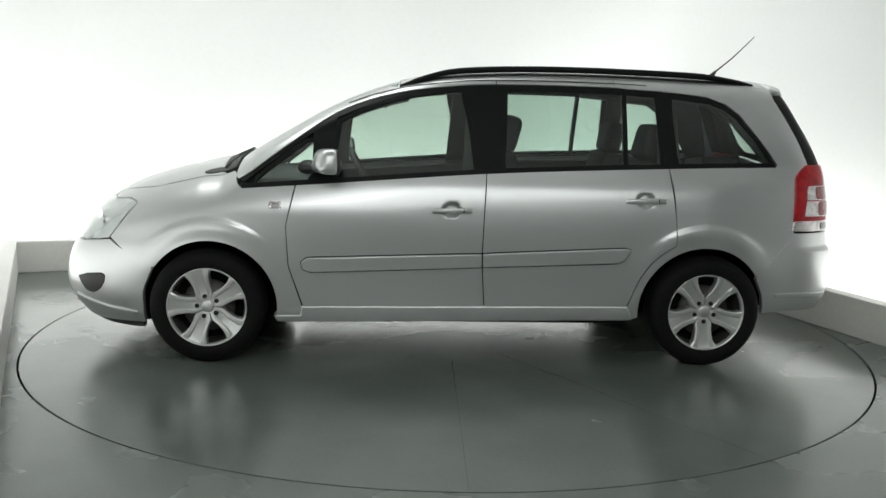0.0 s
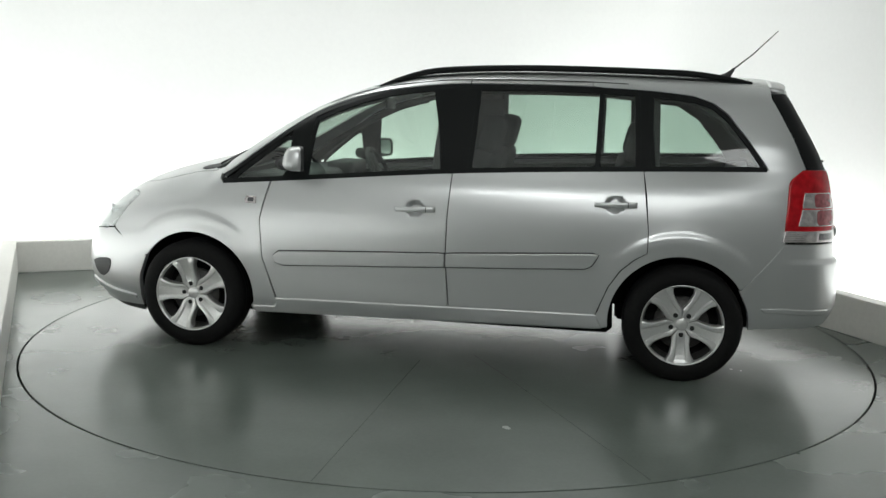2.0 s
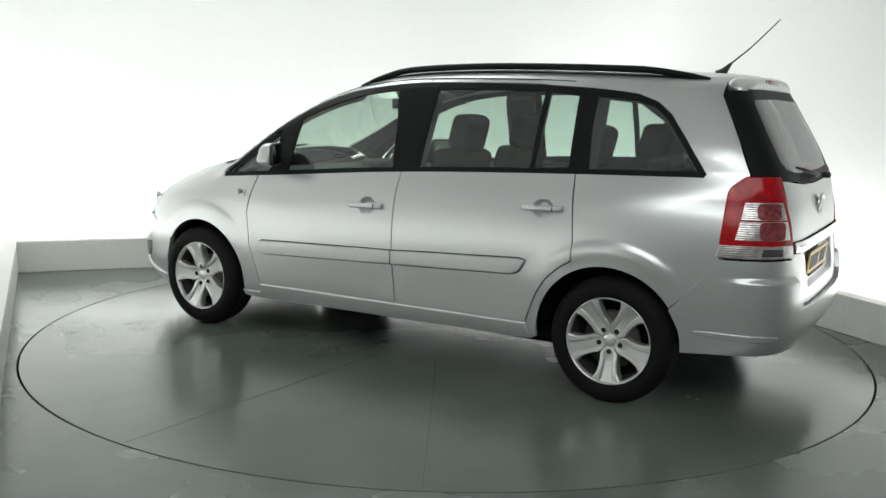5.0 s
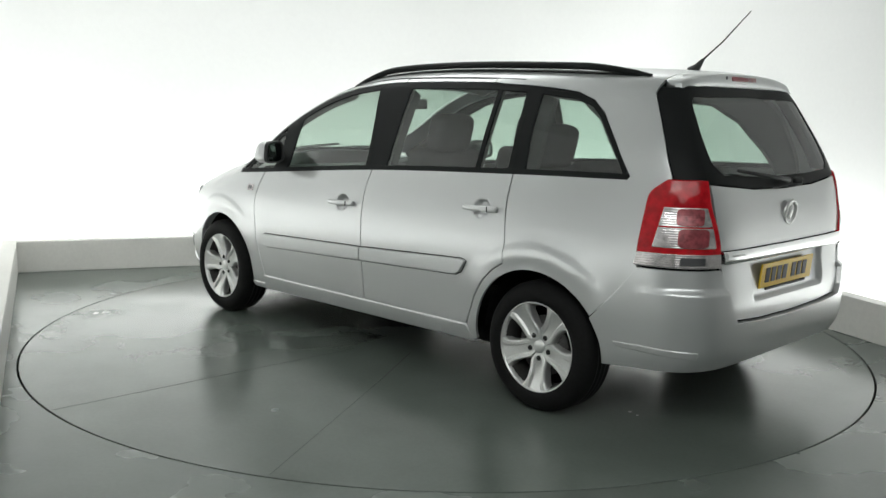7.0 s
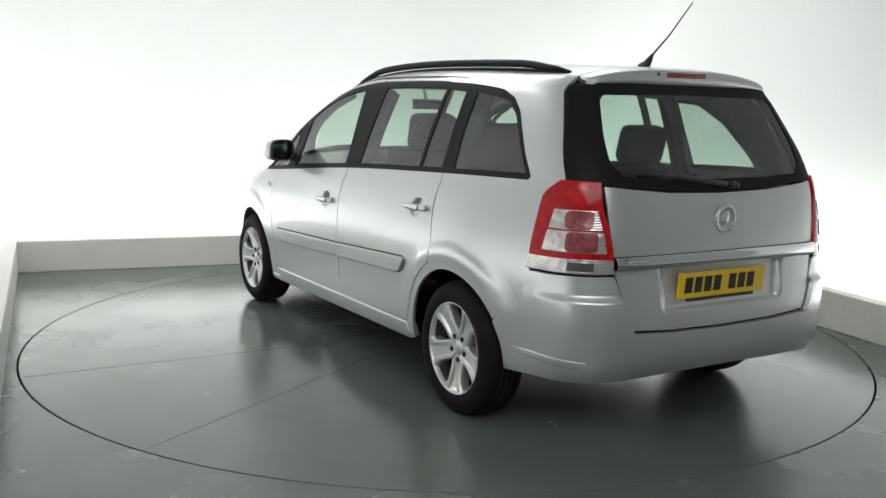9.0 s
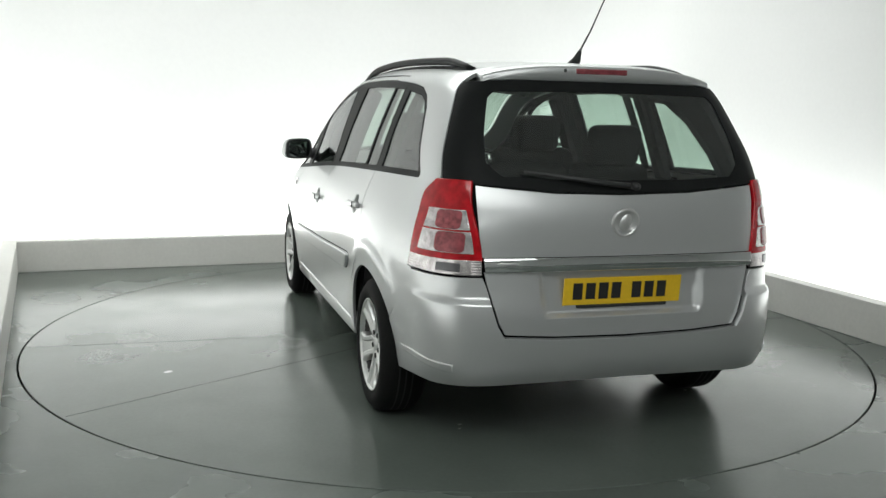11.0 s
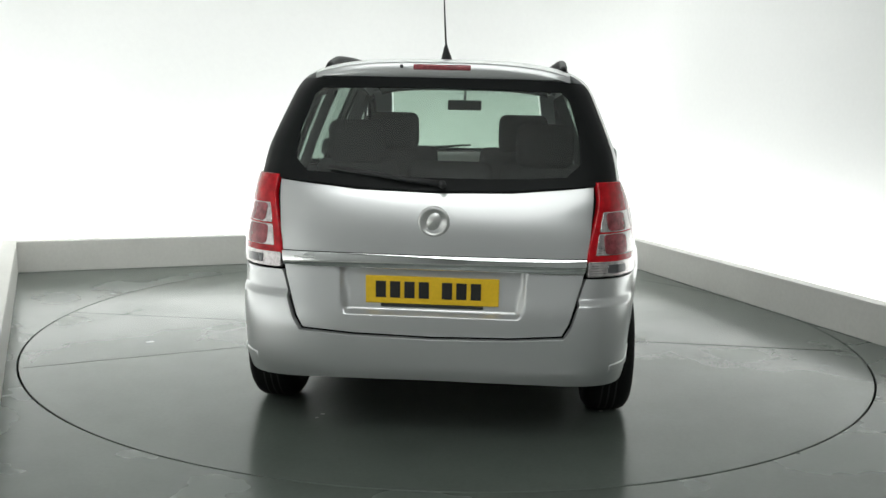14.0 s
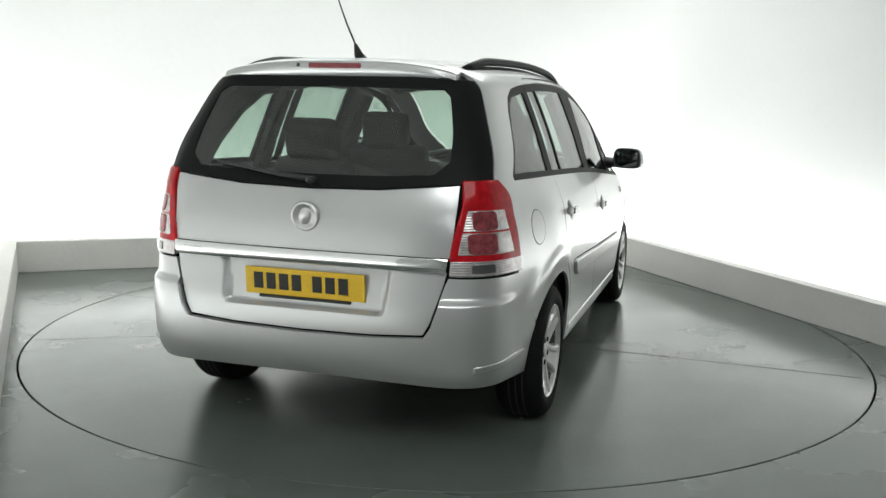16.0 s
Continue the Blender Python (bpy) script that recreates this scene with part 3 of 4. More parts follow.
    # rub strips
    for pts, door_ob in (([(0.842, 0.526), (0.80, 0.512), (-0.100, 0.550), (-0.100, 0.612), (0.82, 0.578), (0.848, 0.556)], front),
                         ([(-0.117, 0.551), (-0.84, 0.582), (-0.872, 0.597), (-0.905, 0.648), (-0.88, 0.652), (-0.117, 0.613)], rear)):
        strip = skin("rub_strip", pts, ch, SILVER, door_ob, off=0.018, thick=0.018, lip=0.006)
        ring("strip_gap", pts, ch, GAP_DARK, strip, 0.0105, off=0.0012, height=0.001)
    # door handles: grip bar with a lock block at its end
    for hx, hz, door_ob in ((0.06, 0.845, front), (-0.985, 0.912, rear)):
        bm = bmesh.new()
        loops = []
        for k in range(21):
            f = k / 20
            x = hx + 0.108 - 0.216 * f
            bow = 0.024 * math.sin(math.pi * (0.06 + 0.88 * f)) ** 0.5
            high = 0.0145 - 0.004 * (1 - f) ** 2
            base = ch(x, hz)
            loops.append([bm.verts.new(base + Vector((0, sign * (bow + 0.009 * math.copysign(abs(math.cos(q)) ** 0.6, math.cos(q))), 0.005 * f + high * math.copysign(abs(math.sin(q)) ** 0.6, math.sin(q))))) for q in [2 * math.pi * j / 14 for j in range(14)]])
        for r0, r1 in zip(loops[:-1], loops[1:]):
            for j in range(14):
                bm.faces.new((r0[j], r0[(j + 1) % 14], r1[(j + 1) % 14], r1[j]))
        bm.faces.new(loops[0])
        bm.faces.new(loops[-1])
        bmesh.ops.recalc_face_normals(bm, faces=bm.faces)
        grip = part("door_handle", bm, SILVER, door_ob)
        x = hx - 0.062
        part("handle_joint", box(0.004, 0.006, 0.026, (0, 0, 0), 0.001, 1), GAP_DARK, grip, m=pose(x, ch(x, hz).y + sign * 0.0295, hz + 0.004))
    # side repeater on the wing
    pts = [(0.958, 0.842), (1.016, 0.842), (1.022, 0.858), (1.014, 0.876), (0.960, 0.875)]
    rep = skin("side_repeater", pts, ch, LAMP_CLEAR, car, (0.02, 0.02), off=0.006, thick=0.008, lip=0.003)
    skin("repeater_insert", [(0.972, 0.849), (1.004, 0.849), (1.004, 0.868), (0.972, 0.868)], ch, LAMP_SMOKE, rep, (0.02, 0.02), off=0.008, thick=0.004, lip=0.001)
    # door mirror
    cap = rounded(0.10, 0.066, [(-0.030, 1.0), (-0.01, 1.0), (0.018, 0.97), (0.040, 0.88), (0.056, 0.72), (0.064, 0.48), (0.067, 0.2)], 0.5)
    for v in cap.verts:
        k = 1 - 0.22 * step01(v.co.z, -0.05, 0.066)
        v.co.x, v.co.y = (v.co.x + 0.030) * k - 0.030, v.co.y * (1 - 0.4 * (1 - k))
    mirror = part("door_mirror", cap, SILVER, car, m=pose(0.722, 0.905 if sign > 0 else -0.945, 1.094 if sign > 0 else 1.084, 0, 0, sign * 22))
    shell = rounded(0.099, 0.0655, [(-0.02, 0.95), (-0.029, 1.01), (-0.040, 1.01), (-0.046, 0.97), (-0.046, 0.90), (-0.036, 0.85)], 0.5)
    for v in shell.verts:
        v.co.y *= 1 - 0.088 * step01(v.co.z, -0.05, 0.066)
    part("mirror_shell", shell, BLACK_PLASTIC, mirror)
    part("mirror_glass", rounded(0.080, 0.0545, [(0.004, 1.0), (-0.002, 1.0), (-0.003, 0.97)], 0.5), MIRROR_GLASS, mirror, m=pose(-0.0385, 0, 0, 0, 0, 0))
    part("mirror_foot", tube([(0.04, sign * -0.185, -0.040), (0.03, sign * -0.14, -0.038), (0.008, sign * -0.09, -0.036), (0.0, sign * -0.05, -0.036)], [0.062, 0.052, 0.042, 0.036], 14, 0.62), BLACK_PLASTIC, mirror)
    # arch liners
    for ax, az in ARCHES:
        bm = bmesh.new()
        rows = []
        for k in range(25):
            a = radians(2 + 176 * k / 24)
            rows.append([bm.verts.new((ax + (ARCH_R + 0.014) * math.cos(a), sign * y, az + (ARCH_R + 0.014) * math.sin(a))) for y in (0.775, 0.68, 0.50)])
        for r0, r1 in zip(rows[:-1], rows[1:]):
            for k in range(2):
                bm.faces.new((r0[k], r1[k], r1[k + 1], r0[k + 1]))
        inner = [r[2] for r in rows]
        bm.faces.new(inner)
        part("arch_liner", bm, UNDER, car)
    # cabin lining and dark inner posts
    skin("door_lining", [(1.15, 0.93), (1.12, 0.76), (1.0, 0.66), (0.93, 0.50), (0.90, 0.30), (-0.87, 0.32), (-0.90, 0.50), (-1.0, 0.66), (-1.15, 0.77), (-1.62, 0.80), (-1.70, 1.09), (-0.134, 1.03), (0.778, 0.955)], ch, CABIN, car, (0.1, 0.1), off=-0.055, thick=0.02)
    skin("pillar_lining", [(0.0, 1.03), (-0.20, 1.05), (-0.22, 1.5), (-0.03, 1.5)], ch, CABIN, car, (0.1, 0.1), off=-0.05, thick=0.05)
    skin("pillar_lining", [(-1.08, 1.07), (-1.20, 1.08), (-1.19, 1.5), (-1.09, 1.5)], ch, CABIN, car, (0.1, 0.1), off=-0.05, thick=0.03)
    skin("pillar_lining", to_tail([(-1.70, 1.09), (-1.83, 1.10), (-1.76, 1.40), (-1.66, 1.53), (-0.9, 1.55), (-0.9, 1.50), (-1.36, 1.45), (-1.5, 1.36), (-1.62, 1.21)]), tl, CABIN, car, (4, 0.08), off=-0.03, thick=0.03)
    skin("pillar_lining", line(lambda x: CROWN(x) - 0.06, 0.30, 1.18, 10) + line(DLO_TOP, 1.16, 0.30, 10, 0.0), ch, CABIN, car, (0.1, 0.1), off=-0.03, thick=0.03)


for s in (1, -1):
    build_flank(s)


def build_top():
    # roof skin, bonnet and windscreen
    flank = side(1)
    def edge(x, drop):
        return max(0.02, flank(x, CROWN(x) - drop).y - 0.002)
    xs = [0.335 - (0.335 + 1.74) * k / 22 for k in range(23)]
    outline = [(x, edge(x, ROOF_DROP)) for x in xs] + [(x, -edge(x, ROOF_DROP)) for x in reversed(xs)]
    skin("roof", outline, top, SILVER, car, (0.08, 0.06))
    skin("headlining", [(x, y * 0.93) for x, y in outline], top, material("headlining_cloth", (0.22, 0.225, 0.22), 0.9, grain=0.1, scale=200), car, (0.12, 0.1), off=-0.035, thick=0.01)
    xs = [1.25 - (1.25 - 0.345) * k / 14 for k in range(15)]
    outline = [(x, edge(x, 0.022)) for x in xs] + [(x, -edge(x, 0.022)) for x in reversed(xs)]
    pane = skin("windscreen", outline, top, GLASS_FRONT, car, (0.08, 0.08), off=-0.003, thick=0.005, lip=0.001)
    pane.visible_shadow = False
    xs = [1.285 + (2.08 - 1.285) * k / 14 for k in range(15)]
    outline = [(x, edge(x, bonnet_drop(x)) - 0.001) for x in xs] + [(x, -edge(x, bonnet_drop(x)) + 0.001) for x in reversed(xs)]
    skin("bonnet", outline, top, SILVER, car, (0.07, 0.06))
    skin("scuttle", [(1.225, 0.62), (1.30, 0.60), (1.335, 0.0), (1.30, -0.60), (1.225, -0.62), (1.255, 0)], top, BLACK_PLASTIC, car, (0.08, 0.08), off=0.006)
    for s in (1, -1):
        skin("scuttle_end", [(x, s * y) for x, y in ((1.28, 0.575), (1.33, 0.590), (1.375, 0.585), (1.405, 0.565), (1.408, 0.545), (1.38, 0.52), (1.33, 0.51), (1.28, 0.525))], top, BLACK_PLASTIC, car, (0.03, 0.03), off=0.004, thick=0.01)
    for y0, y1 in ((0.56, -0.02), (-0.06, -0.58)):
        part("wiper_arm", tube([top(1.29, y0) + Vector((0, 0, 0.012)), top(1.26, (y0 + y1) / 2) + Vector((0, 0, 0.016)), top(1.22, y1) + Vector((0, 0, 0.012))], 0.008, 8), BLACK_PLASTIC, car)
    # roof rails
    for s in (1, -1):
        pts = []
        for k in range(25):
            f = k / 24
            x = 0.34 - (0.34 + 1.655) * f
            lift = 0.034 * min(1.0, 7 * f, 7 * (1 - f)) ** 0.7
            y = edge(x, 0.05) - 0.03
            pts.append(Vector((x, s * y, top(x, y).z + lift - 0.006)))
        part("roof_rail", tube(pts, [0.014 + 0.006 * min(1, 6 * k / 24, 6 * (24 - k) / 24) for k in range(25)], 10, 0.9), BLACK_TRIM, car)
        ditch = [(x / 10, edge(x / 10, 0.05) - 0.05) for x in range(3, -17, -1)] + [(x / 10, edge(x / 10, 0.05) - 0.012) for x in range(-16, 4)]
        skin("roof_rail_base", [(a, s * b) for a, b in ditch], top, BLACK_TRIM, car, (0.1, 0.03), off=0.004, thick=0.008)
    # whip aerial
    foot = top(-1.585, 0.0)
    aerial = part("aerial_base", tube([foot + Vector((0.03, 0, -0.005)), foot + Vector((-0.005, 0, 0.018)), foot + Vector((-0.035, 0, 0.055))], [0.026, 0.018, 0.007], 12), BLACK_PLASTIC, car)
    tip = foot + Vector((-0.262, 0, 0.268))
    part("aerial_rod", tube([foot + Vector((-0.03, 0, 0.05)), foot.lerp(tip, 0.5) + Vector((0, 0, 0.0)), tip], [0.0045, 0.0035, 0.0025], 8), BLACK_TRIM, aerial)


build_top()


def mirrored(points):
    return points + [(-a, z) for a, z in reversed(points) if abs(a) > 1e-6]


def build_tail():
    ch = tail(1)
    ay = tail_angle_y
    # upper tailgate panel, below the glass down to the bright strip
    upper = mirrored([(0, 1.057), (ay(0.3, 1.07), 1.064), (ay(0.5, 1.09), 1.082), (ay(0.622, 1.095), 1.094), (ay(0.605, 0.95), 0.95), (ay(0.592, 0.824), 0.824), (0, 0.822)])
    gate = skin("tailgate", upper, ch, SILVER, car, DEG)
    lower = mirrored([(0, 0.764), (ay(0.585, 0.765), 0.766), (ay(0.575, 0.72), 0.72), (ay(0.53, 0.57), 0.57), (ay(0.505, 0.526), 0.526), (ay(0.3, 0.51), 0.512), (0, 0.506)])
    def sunk(a, z):
        p = ch(a, z)
        f = step01(0.372 - abs(p.y) - 0.12 * (0.764 - z), 0.0, 0.03) * step01(z, 0.585, 0.606)
        p.x += 0.026 * f
        return p
    skin("tailgate_lower", lower, sunk, SILVER, gate, (1.0, 0.010), off=-0.006)
    def bowed(a, z):
        p = ch(a, z)
        p.x -= 0.016 * max(0.0, 1 - ((z - 0.800) / 0.034) ** 2) ** 0.5
        return p
    skin("chrome_strip", mirrored([(0, 0.818), (ay(0.590, 0.82), 0.820), (ay(0.584, 0.770), 0.770), (0, 0.768)]), bowed, CHROME, gate, (4.0, 0.006), off=0.004, thick=0.016, lip=0.002)
    px = ch(0, 0.68).x
    plate = part("number_plate", box(0.008, 0.52, 0.111, (0, 0, 0), 0.003, 2), YELLOW, gate, "yellow number plate with dark bars", False, pose(px + 0.016, 0.0, 0.682, 0, -5, 0))
    y = 0.20
    for k in range(7):
        part("bar", box(0.003, 0.040, 0.066, (0, 0, 0)), INK, plate, "", False, pose(-0.0052, y, 0.002))
        y -= 0.056 if k != 3 else 0.090
    part("bar", box(0.012, 0.40, 0.012, (0, 0, 0), 0.002, 1), BLACK_PLASTIC, plate, "", False, pose(-0.002, 0, -0.062))
    # rear glass with a black border
    out = [(0, 1.066), (ay(0.3, 1.07), 1.073), (ay(0.5, 1.09), 1.091), (ay(0.62, 1.10), 1.100), (tail_angle(-1.93, 1.112), 1.114), (tail_angle(-1.905, 1.17), 1.17), (tail_angle(-1.86, 1.27), 1.27), (tail_angle(-1.808, 1.37), 1.37), (tail_angle(-1.756, 1.46), 1.46), (tail_angle(-1.752, 1.492), 1.493), (ay(0.3, 1.51), 1.508), (0, 1.511)]
    glass = skin("rear_window", mirrored(out), ch, GLASS_REAR, gate, DEG, off=-0.002, thick=0.004, lip=0.001)
    glass.visible_shadow = False
    hole = [(0, 1.115), (ay(0.3, 1.12), 1.118), (ay(0.52, 1.13), 1.13), (ay(0.575, 1.18), 1.18), (ay(0.565, 1.30), 1.30), (ay(0.53, 1.43), 1.43), (ay(0.50, 1.458), 1.458), (0, 1.466)]
    for s in (1, -1):
        band = [(s * a, z) for a, z in out] + [(s * a, z) for a, z in reversed(hole)]
        skin("glass_border", band, ch, BLACK_TRIM, glass, DEG, off=0.0005, thick=0.006, lip=0.0005)
    # roof-end spoiler over the glass with the high brake lamp
    flank = side(1)
    end, x0 = flank(-1.744, CROWN(-1.744) - 0.055).y - 0.004, -1.744
    bm = bmesh.new()
    cols = []
    for k in range(61):
        f = math.sin(math.pi * (k / 60 - 0.5))
        y = end * f
        inset = ch(ay(y, 1.52), 1.52).x - TAIL(1.52)
        xr = x0 - max(0.0, 0.089 - inset) - 0.001
        base = top(x0, y).z
        low = min(x0 - 0.001, ch(ay(max(-0.5, min(0.5, y)), 1.505), 1.505).x - 0.003)
        sec = [(x0 + (xr - x0) * g, base + (x0 + (xr - x0) * g - x0) * 0.16) for g in (0, 0.25, 0.5, 0.75, 0.92)]
        zr = base + (xr - x0) * 0.16
        sec += [(xr - 0.001, zr - 0.002), (xr - 0.004, zr - 0.007), (xr - 0.004, zr - 0.020), (low, min(zr - 0.024, 1.505)), (x0, min(zr - 0.024, 1.505))]
        cols.append([bm.verts.new((x, y, z)) for x, z in sec])
    for c0, c1 in zip(cols[:-1], cols[1:]):
        for i in range(len(c0)):
            j = (i + 1) % len(c0)
            bm.faces.new((c0[i], c0[j], c1[j], c1[i]))
    bm.faces.new(cols[0])
    bm.faces.new(cols[-1])
    bmesh.ops.recalc_face_normals(bm, faces=bm.faces)
    spoiler = part("roof_spoiler", bm, SILVER, gate)
    part("brake_lamp", box(0.02, 0.235, 0.024, (0, 0, 0), 0.005, 2), LAMP_DEEP, spoiler, "dark red high brake lamp", m=pose(-1.831, 0, 1.546, 0, 0, 0))
    part("washer_jet", box(0.016, 0.014, 0.016, (0, 0, 0), 0.004, 2), BLACK_PLASTIC, spoiler, m=pose(-1.833, 0.165, 1.548))
    # maker's disc as a plain ring and bar
    b0 = ch(0, 0.952)
    badge = part("round_badge", moved(lathe([(0.0, 0.006), (0.044, 0.006), (0.048, 0.012), (0.058, 0.012), (0.061, 0.006), (0.061, 0.0)], 40), pose(0, 0, 0, 0, 0, 90)), ALLOY, gate, "plain silver round badge", m=pose(b0.x - 0.001, 0, 0.952, 0, -6, 0))
    part("badge_relief", moved(lathe([(0.0, 0.014), (0.016, 0.012), (0.030, 0.008), (0.036, 0.004)], 28), pose(0, 0, 0, 0, 0, 90) @ Matrix.Diagonal((0.8, 1, 1.1, 1))), ALLOY, badge, m=pose(0, 0, 0, 20, 0, 0))
    # model name as a bar
    part("name_bar", box(0.002, 0.085, 0.007, (0, 0, 0), 0.0008, 1), ALLOY, gate, m=pose(ch(ay(0.50, 0.80), 0.80).x - 0.0215, 0.50, 0.803, 0, 0, -7))
    # wiper
    w0, w1 = ch(ay(-0.03, 1.1), 1.10), ch(ay(0.43, 1.15), 1.15)
    wiper = part("rear_wiper", tube([w0 + Vector((-0.02, 0, -0.005)), w0.lerp(w1, 0.3) + Vector((-0.04, 0, -0.005)), w1 + Vector((-0.022, 0, 0))], [0.012, 0.010, 0.006], 8), BLACK_PLASTIC, gate)
    part("wiper_pivot", moved(lathe([(0.0, 0.0), (0.014, 0.0), (0.016, 0.02), (0.014, 0.036), (0.0, 0.042)], 20), pose(0, 0, 0, 0, 0, 90)), BLACK_PLASTIC, wiper, m=pose(w0.x - 0.045, w0.y, w0.z - 0.003))
    # bumper from arch to arch
    bump = [(0, 0.496), (ay(0.3, 0.50), 0.502), (ay(0.508, 0.514), 0.516), (ay(0.536, 0.562), 0.562), (ay(0.582, 0.715), 0.715), (ay(0.594, 0.742), 0.744)]
    bump += [(tail_angle(-1.832, 0.742), 0.742), (tail_angle(-1.796, 0.69), 0.69), (tail_angle(-1.706, 0.58), 0.58), (tail_angle(-1.628, 0.492), 0.492), (tail_angle(-1.672, 0.40), 0.40), (tail_angle(-1.683, 0.295), 0.295)]
    bump += [(50.0, 0.306), (46, 0.308), (40, 0.314), (28, 0.322), (0, 0.325)]
    def bulged(a, z):
        p = ch(a, z)
        out = Vector((p.x - BACK_X, p.y, 0)).normalized()
        return p + out * (0.018 * (1 - step01(z, 0.640, 0.668)) * step01(z, 0.25, 0.42) * (1 - step01(abs(a), 45.5, 52.0)))
    bumper = skin("rear_bumper", mirrored(bump), bulged, SILVER, car, (1.5, 0.0125), off=0.001, thick=0.03)
    for s in (1, -1):
        crease = [(s * a, z) for a, z in ((42, 0.378), (54, 0.392), (54.5, 0.405), (42, 0.40))]
        skin("bumper_crease", crease, bulged, SILVER, bumper, DEG, off=0.0062, thick=0.008, lip=0.008)
        build_tail_lamp(s)
    # dark backing sheets that put the shade into the shut lines of the tail
    skin("tail_gap_backing", mirrored([(0, 1.05), (40, 1.08), (43, 0.80), (44, 0.46), (0, 0.46)]), ch, UNDER, car, (4, 0.08), off=-0.048, thick=0.004)
    for s in (1, -1):
        skin("tail_gap_backing", [(s * a, z) for a, z in ((38, 1.11), (50.5, 1.08), (50, 0.76), (57, 0.60), (56.5, 0.54), (46, 0.60), (38, 0.70))], ch, UNDER, car, (4, 0.08), off=-0.014, thick=0.004)
    # dark strips added to block light through the gap beside the rear glass
    for s in (1, -1):
        strip = [(-1.885, 1.12), (-1.865, 1.17), (-1.82, 1.27), (-1.77, 1.37), (-1.715, 1.47), (-1.72, 1.51), (-1.79, 1.50), (-1.785, 1.47), (-1.84, 1.37), (-1.888, 1.27), (-1.93, 1.17), (-1.955, 1.12)]
        skin("tail_gap_backing", [(s * a, z) for a, z in to_tail(strip)], ch, UNDER, car, (3, 0.05), off=-0.012, thick=0.004)
    # sump shield under the tail
    part("tail_underside", box(0.40, 1.10, 0.03, (-1.76, 0, 0.322), 0.01, 1), UNDER, car)
    part("exhaust_box", box(0.20, 0.50, 0.11, (-1.70, -0.2, 0.295), 0.05, 3), STEEL, car)


def build_tail_lamp(s):
    ch = tail(s)
    ay = tail_angle_y
    def inner(z):
        return ay(0.590 + 0.04 * step01(z, 0.8, 1.09), z) + 0.5
    def outer(z):
        xs = sorted((q[1], q[0]) for q in LAMP_OUT)
        x = np.interp(z, [q[0] for q in xs], [q[1] for q in xs])
        return tail_angle(float(x), z)
    def mix(z, f):
        return inner(z) + (outer(z) - inner(z)) * f
    def patch(z0, z1, f0, f1, f2=None, n=5):
        """From f0 out to f1, which leans to f2 at the top."""
        f2 = f1 if f2 is None else f2
        zs = [z0 + (z1 - z0) * k / n for k in range(n + 1)]
        return [(mix(z, f0), z) for z in zs] + [(mix(z, f1 + (f2 - f1) * (z - z0) / (z1 - z0)), z) for z in reversed(zs)]
    lamp = skin("tail_lamp", patch(0.813, 1.107, 0.0, 1.0, n=24), ch, LAMP_RED, car, (2, 0.02), off=0.010, thick=0.02, lip=0.008, label="red tail lamp with clear inserts")
    skin("clear_base", patch(0.757, 0.810, 0.0, 1.0, n=4), ch, LAMP_CLEAR, lamp, (2, 0.02), off=0.010, thick=0.02, lip=0.004)
    skin("smoke_window", patch(0.768, 0.797, 0.26, 0.55, n=2), ch, LAMP_SMOKE, lamp, (3, 0.03), off=0.0125, thick=0.006, lip=0.002)
    for z0, z1, f1, f2 in ((0.838, 0.916, 0.86, 0.82), (0.926, 0.999, 0.81, 0.76)):
        skin("clear_insert", patch(z0, z1, 0.09, f1, f2, 3), ch, LAMP_CLEAR, lamp, (2, 0.02), off=0.0125, thick=0.006, lip=0.003)
        zm, zh = (z0 + z1) / 2, (z1 - z0) / 2 - 0.002
        lens = [(mix(zm, 0.39 + 0.20 * math.copysign(abs(math.cos(q)) ** 0.35, math.cos(q))), zm + zh * math.copysign(abs(math.sin(q)) ** 0.35, math.sin(q))) for q in [2 * math.pi * k / 24 for k in range(24)]]
        skin("dark_insert", lens, ch, LAMP_DEEP, lamp, (2, 0.02), off=0.0155, thick=0.006, lip=0.002)


build_tail()

# filler flap on the right rear quarter
flap_outline = [(tail_angle(-1.60 + 0.07 * math.cos(radians(a)), 0.90 + 0.07 * math.sin(radians(a))), 0.90 + 0.07 * math.sin(radians(a))) for a in range(0, 360, 12)]
flap = skin("fuel_flap", flap_outline, tail(-1), SILVER, car, (2, 0.03), off=0.0015, thick=0.003)
ring("flap_gap", flap_outline, tail(-1), GAP_DARK, flap, 0.004, (2, 0.03), 0.0006, (42.0, 1.0), height=0.001)


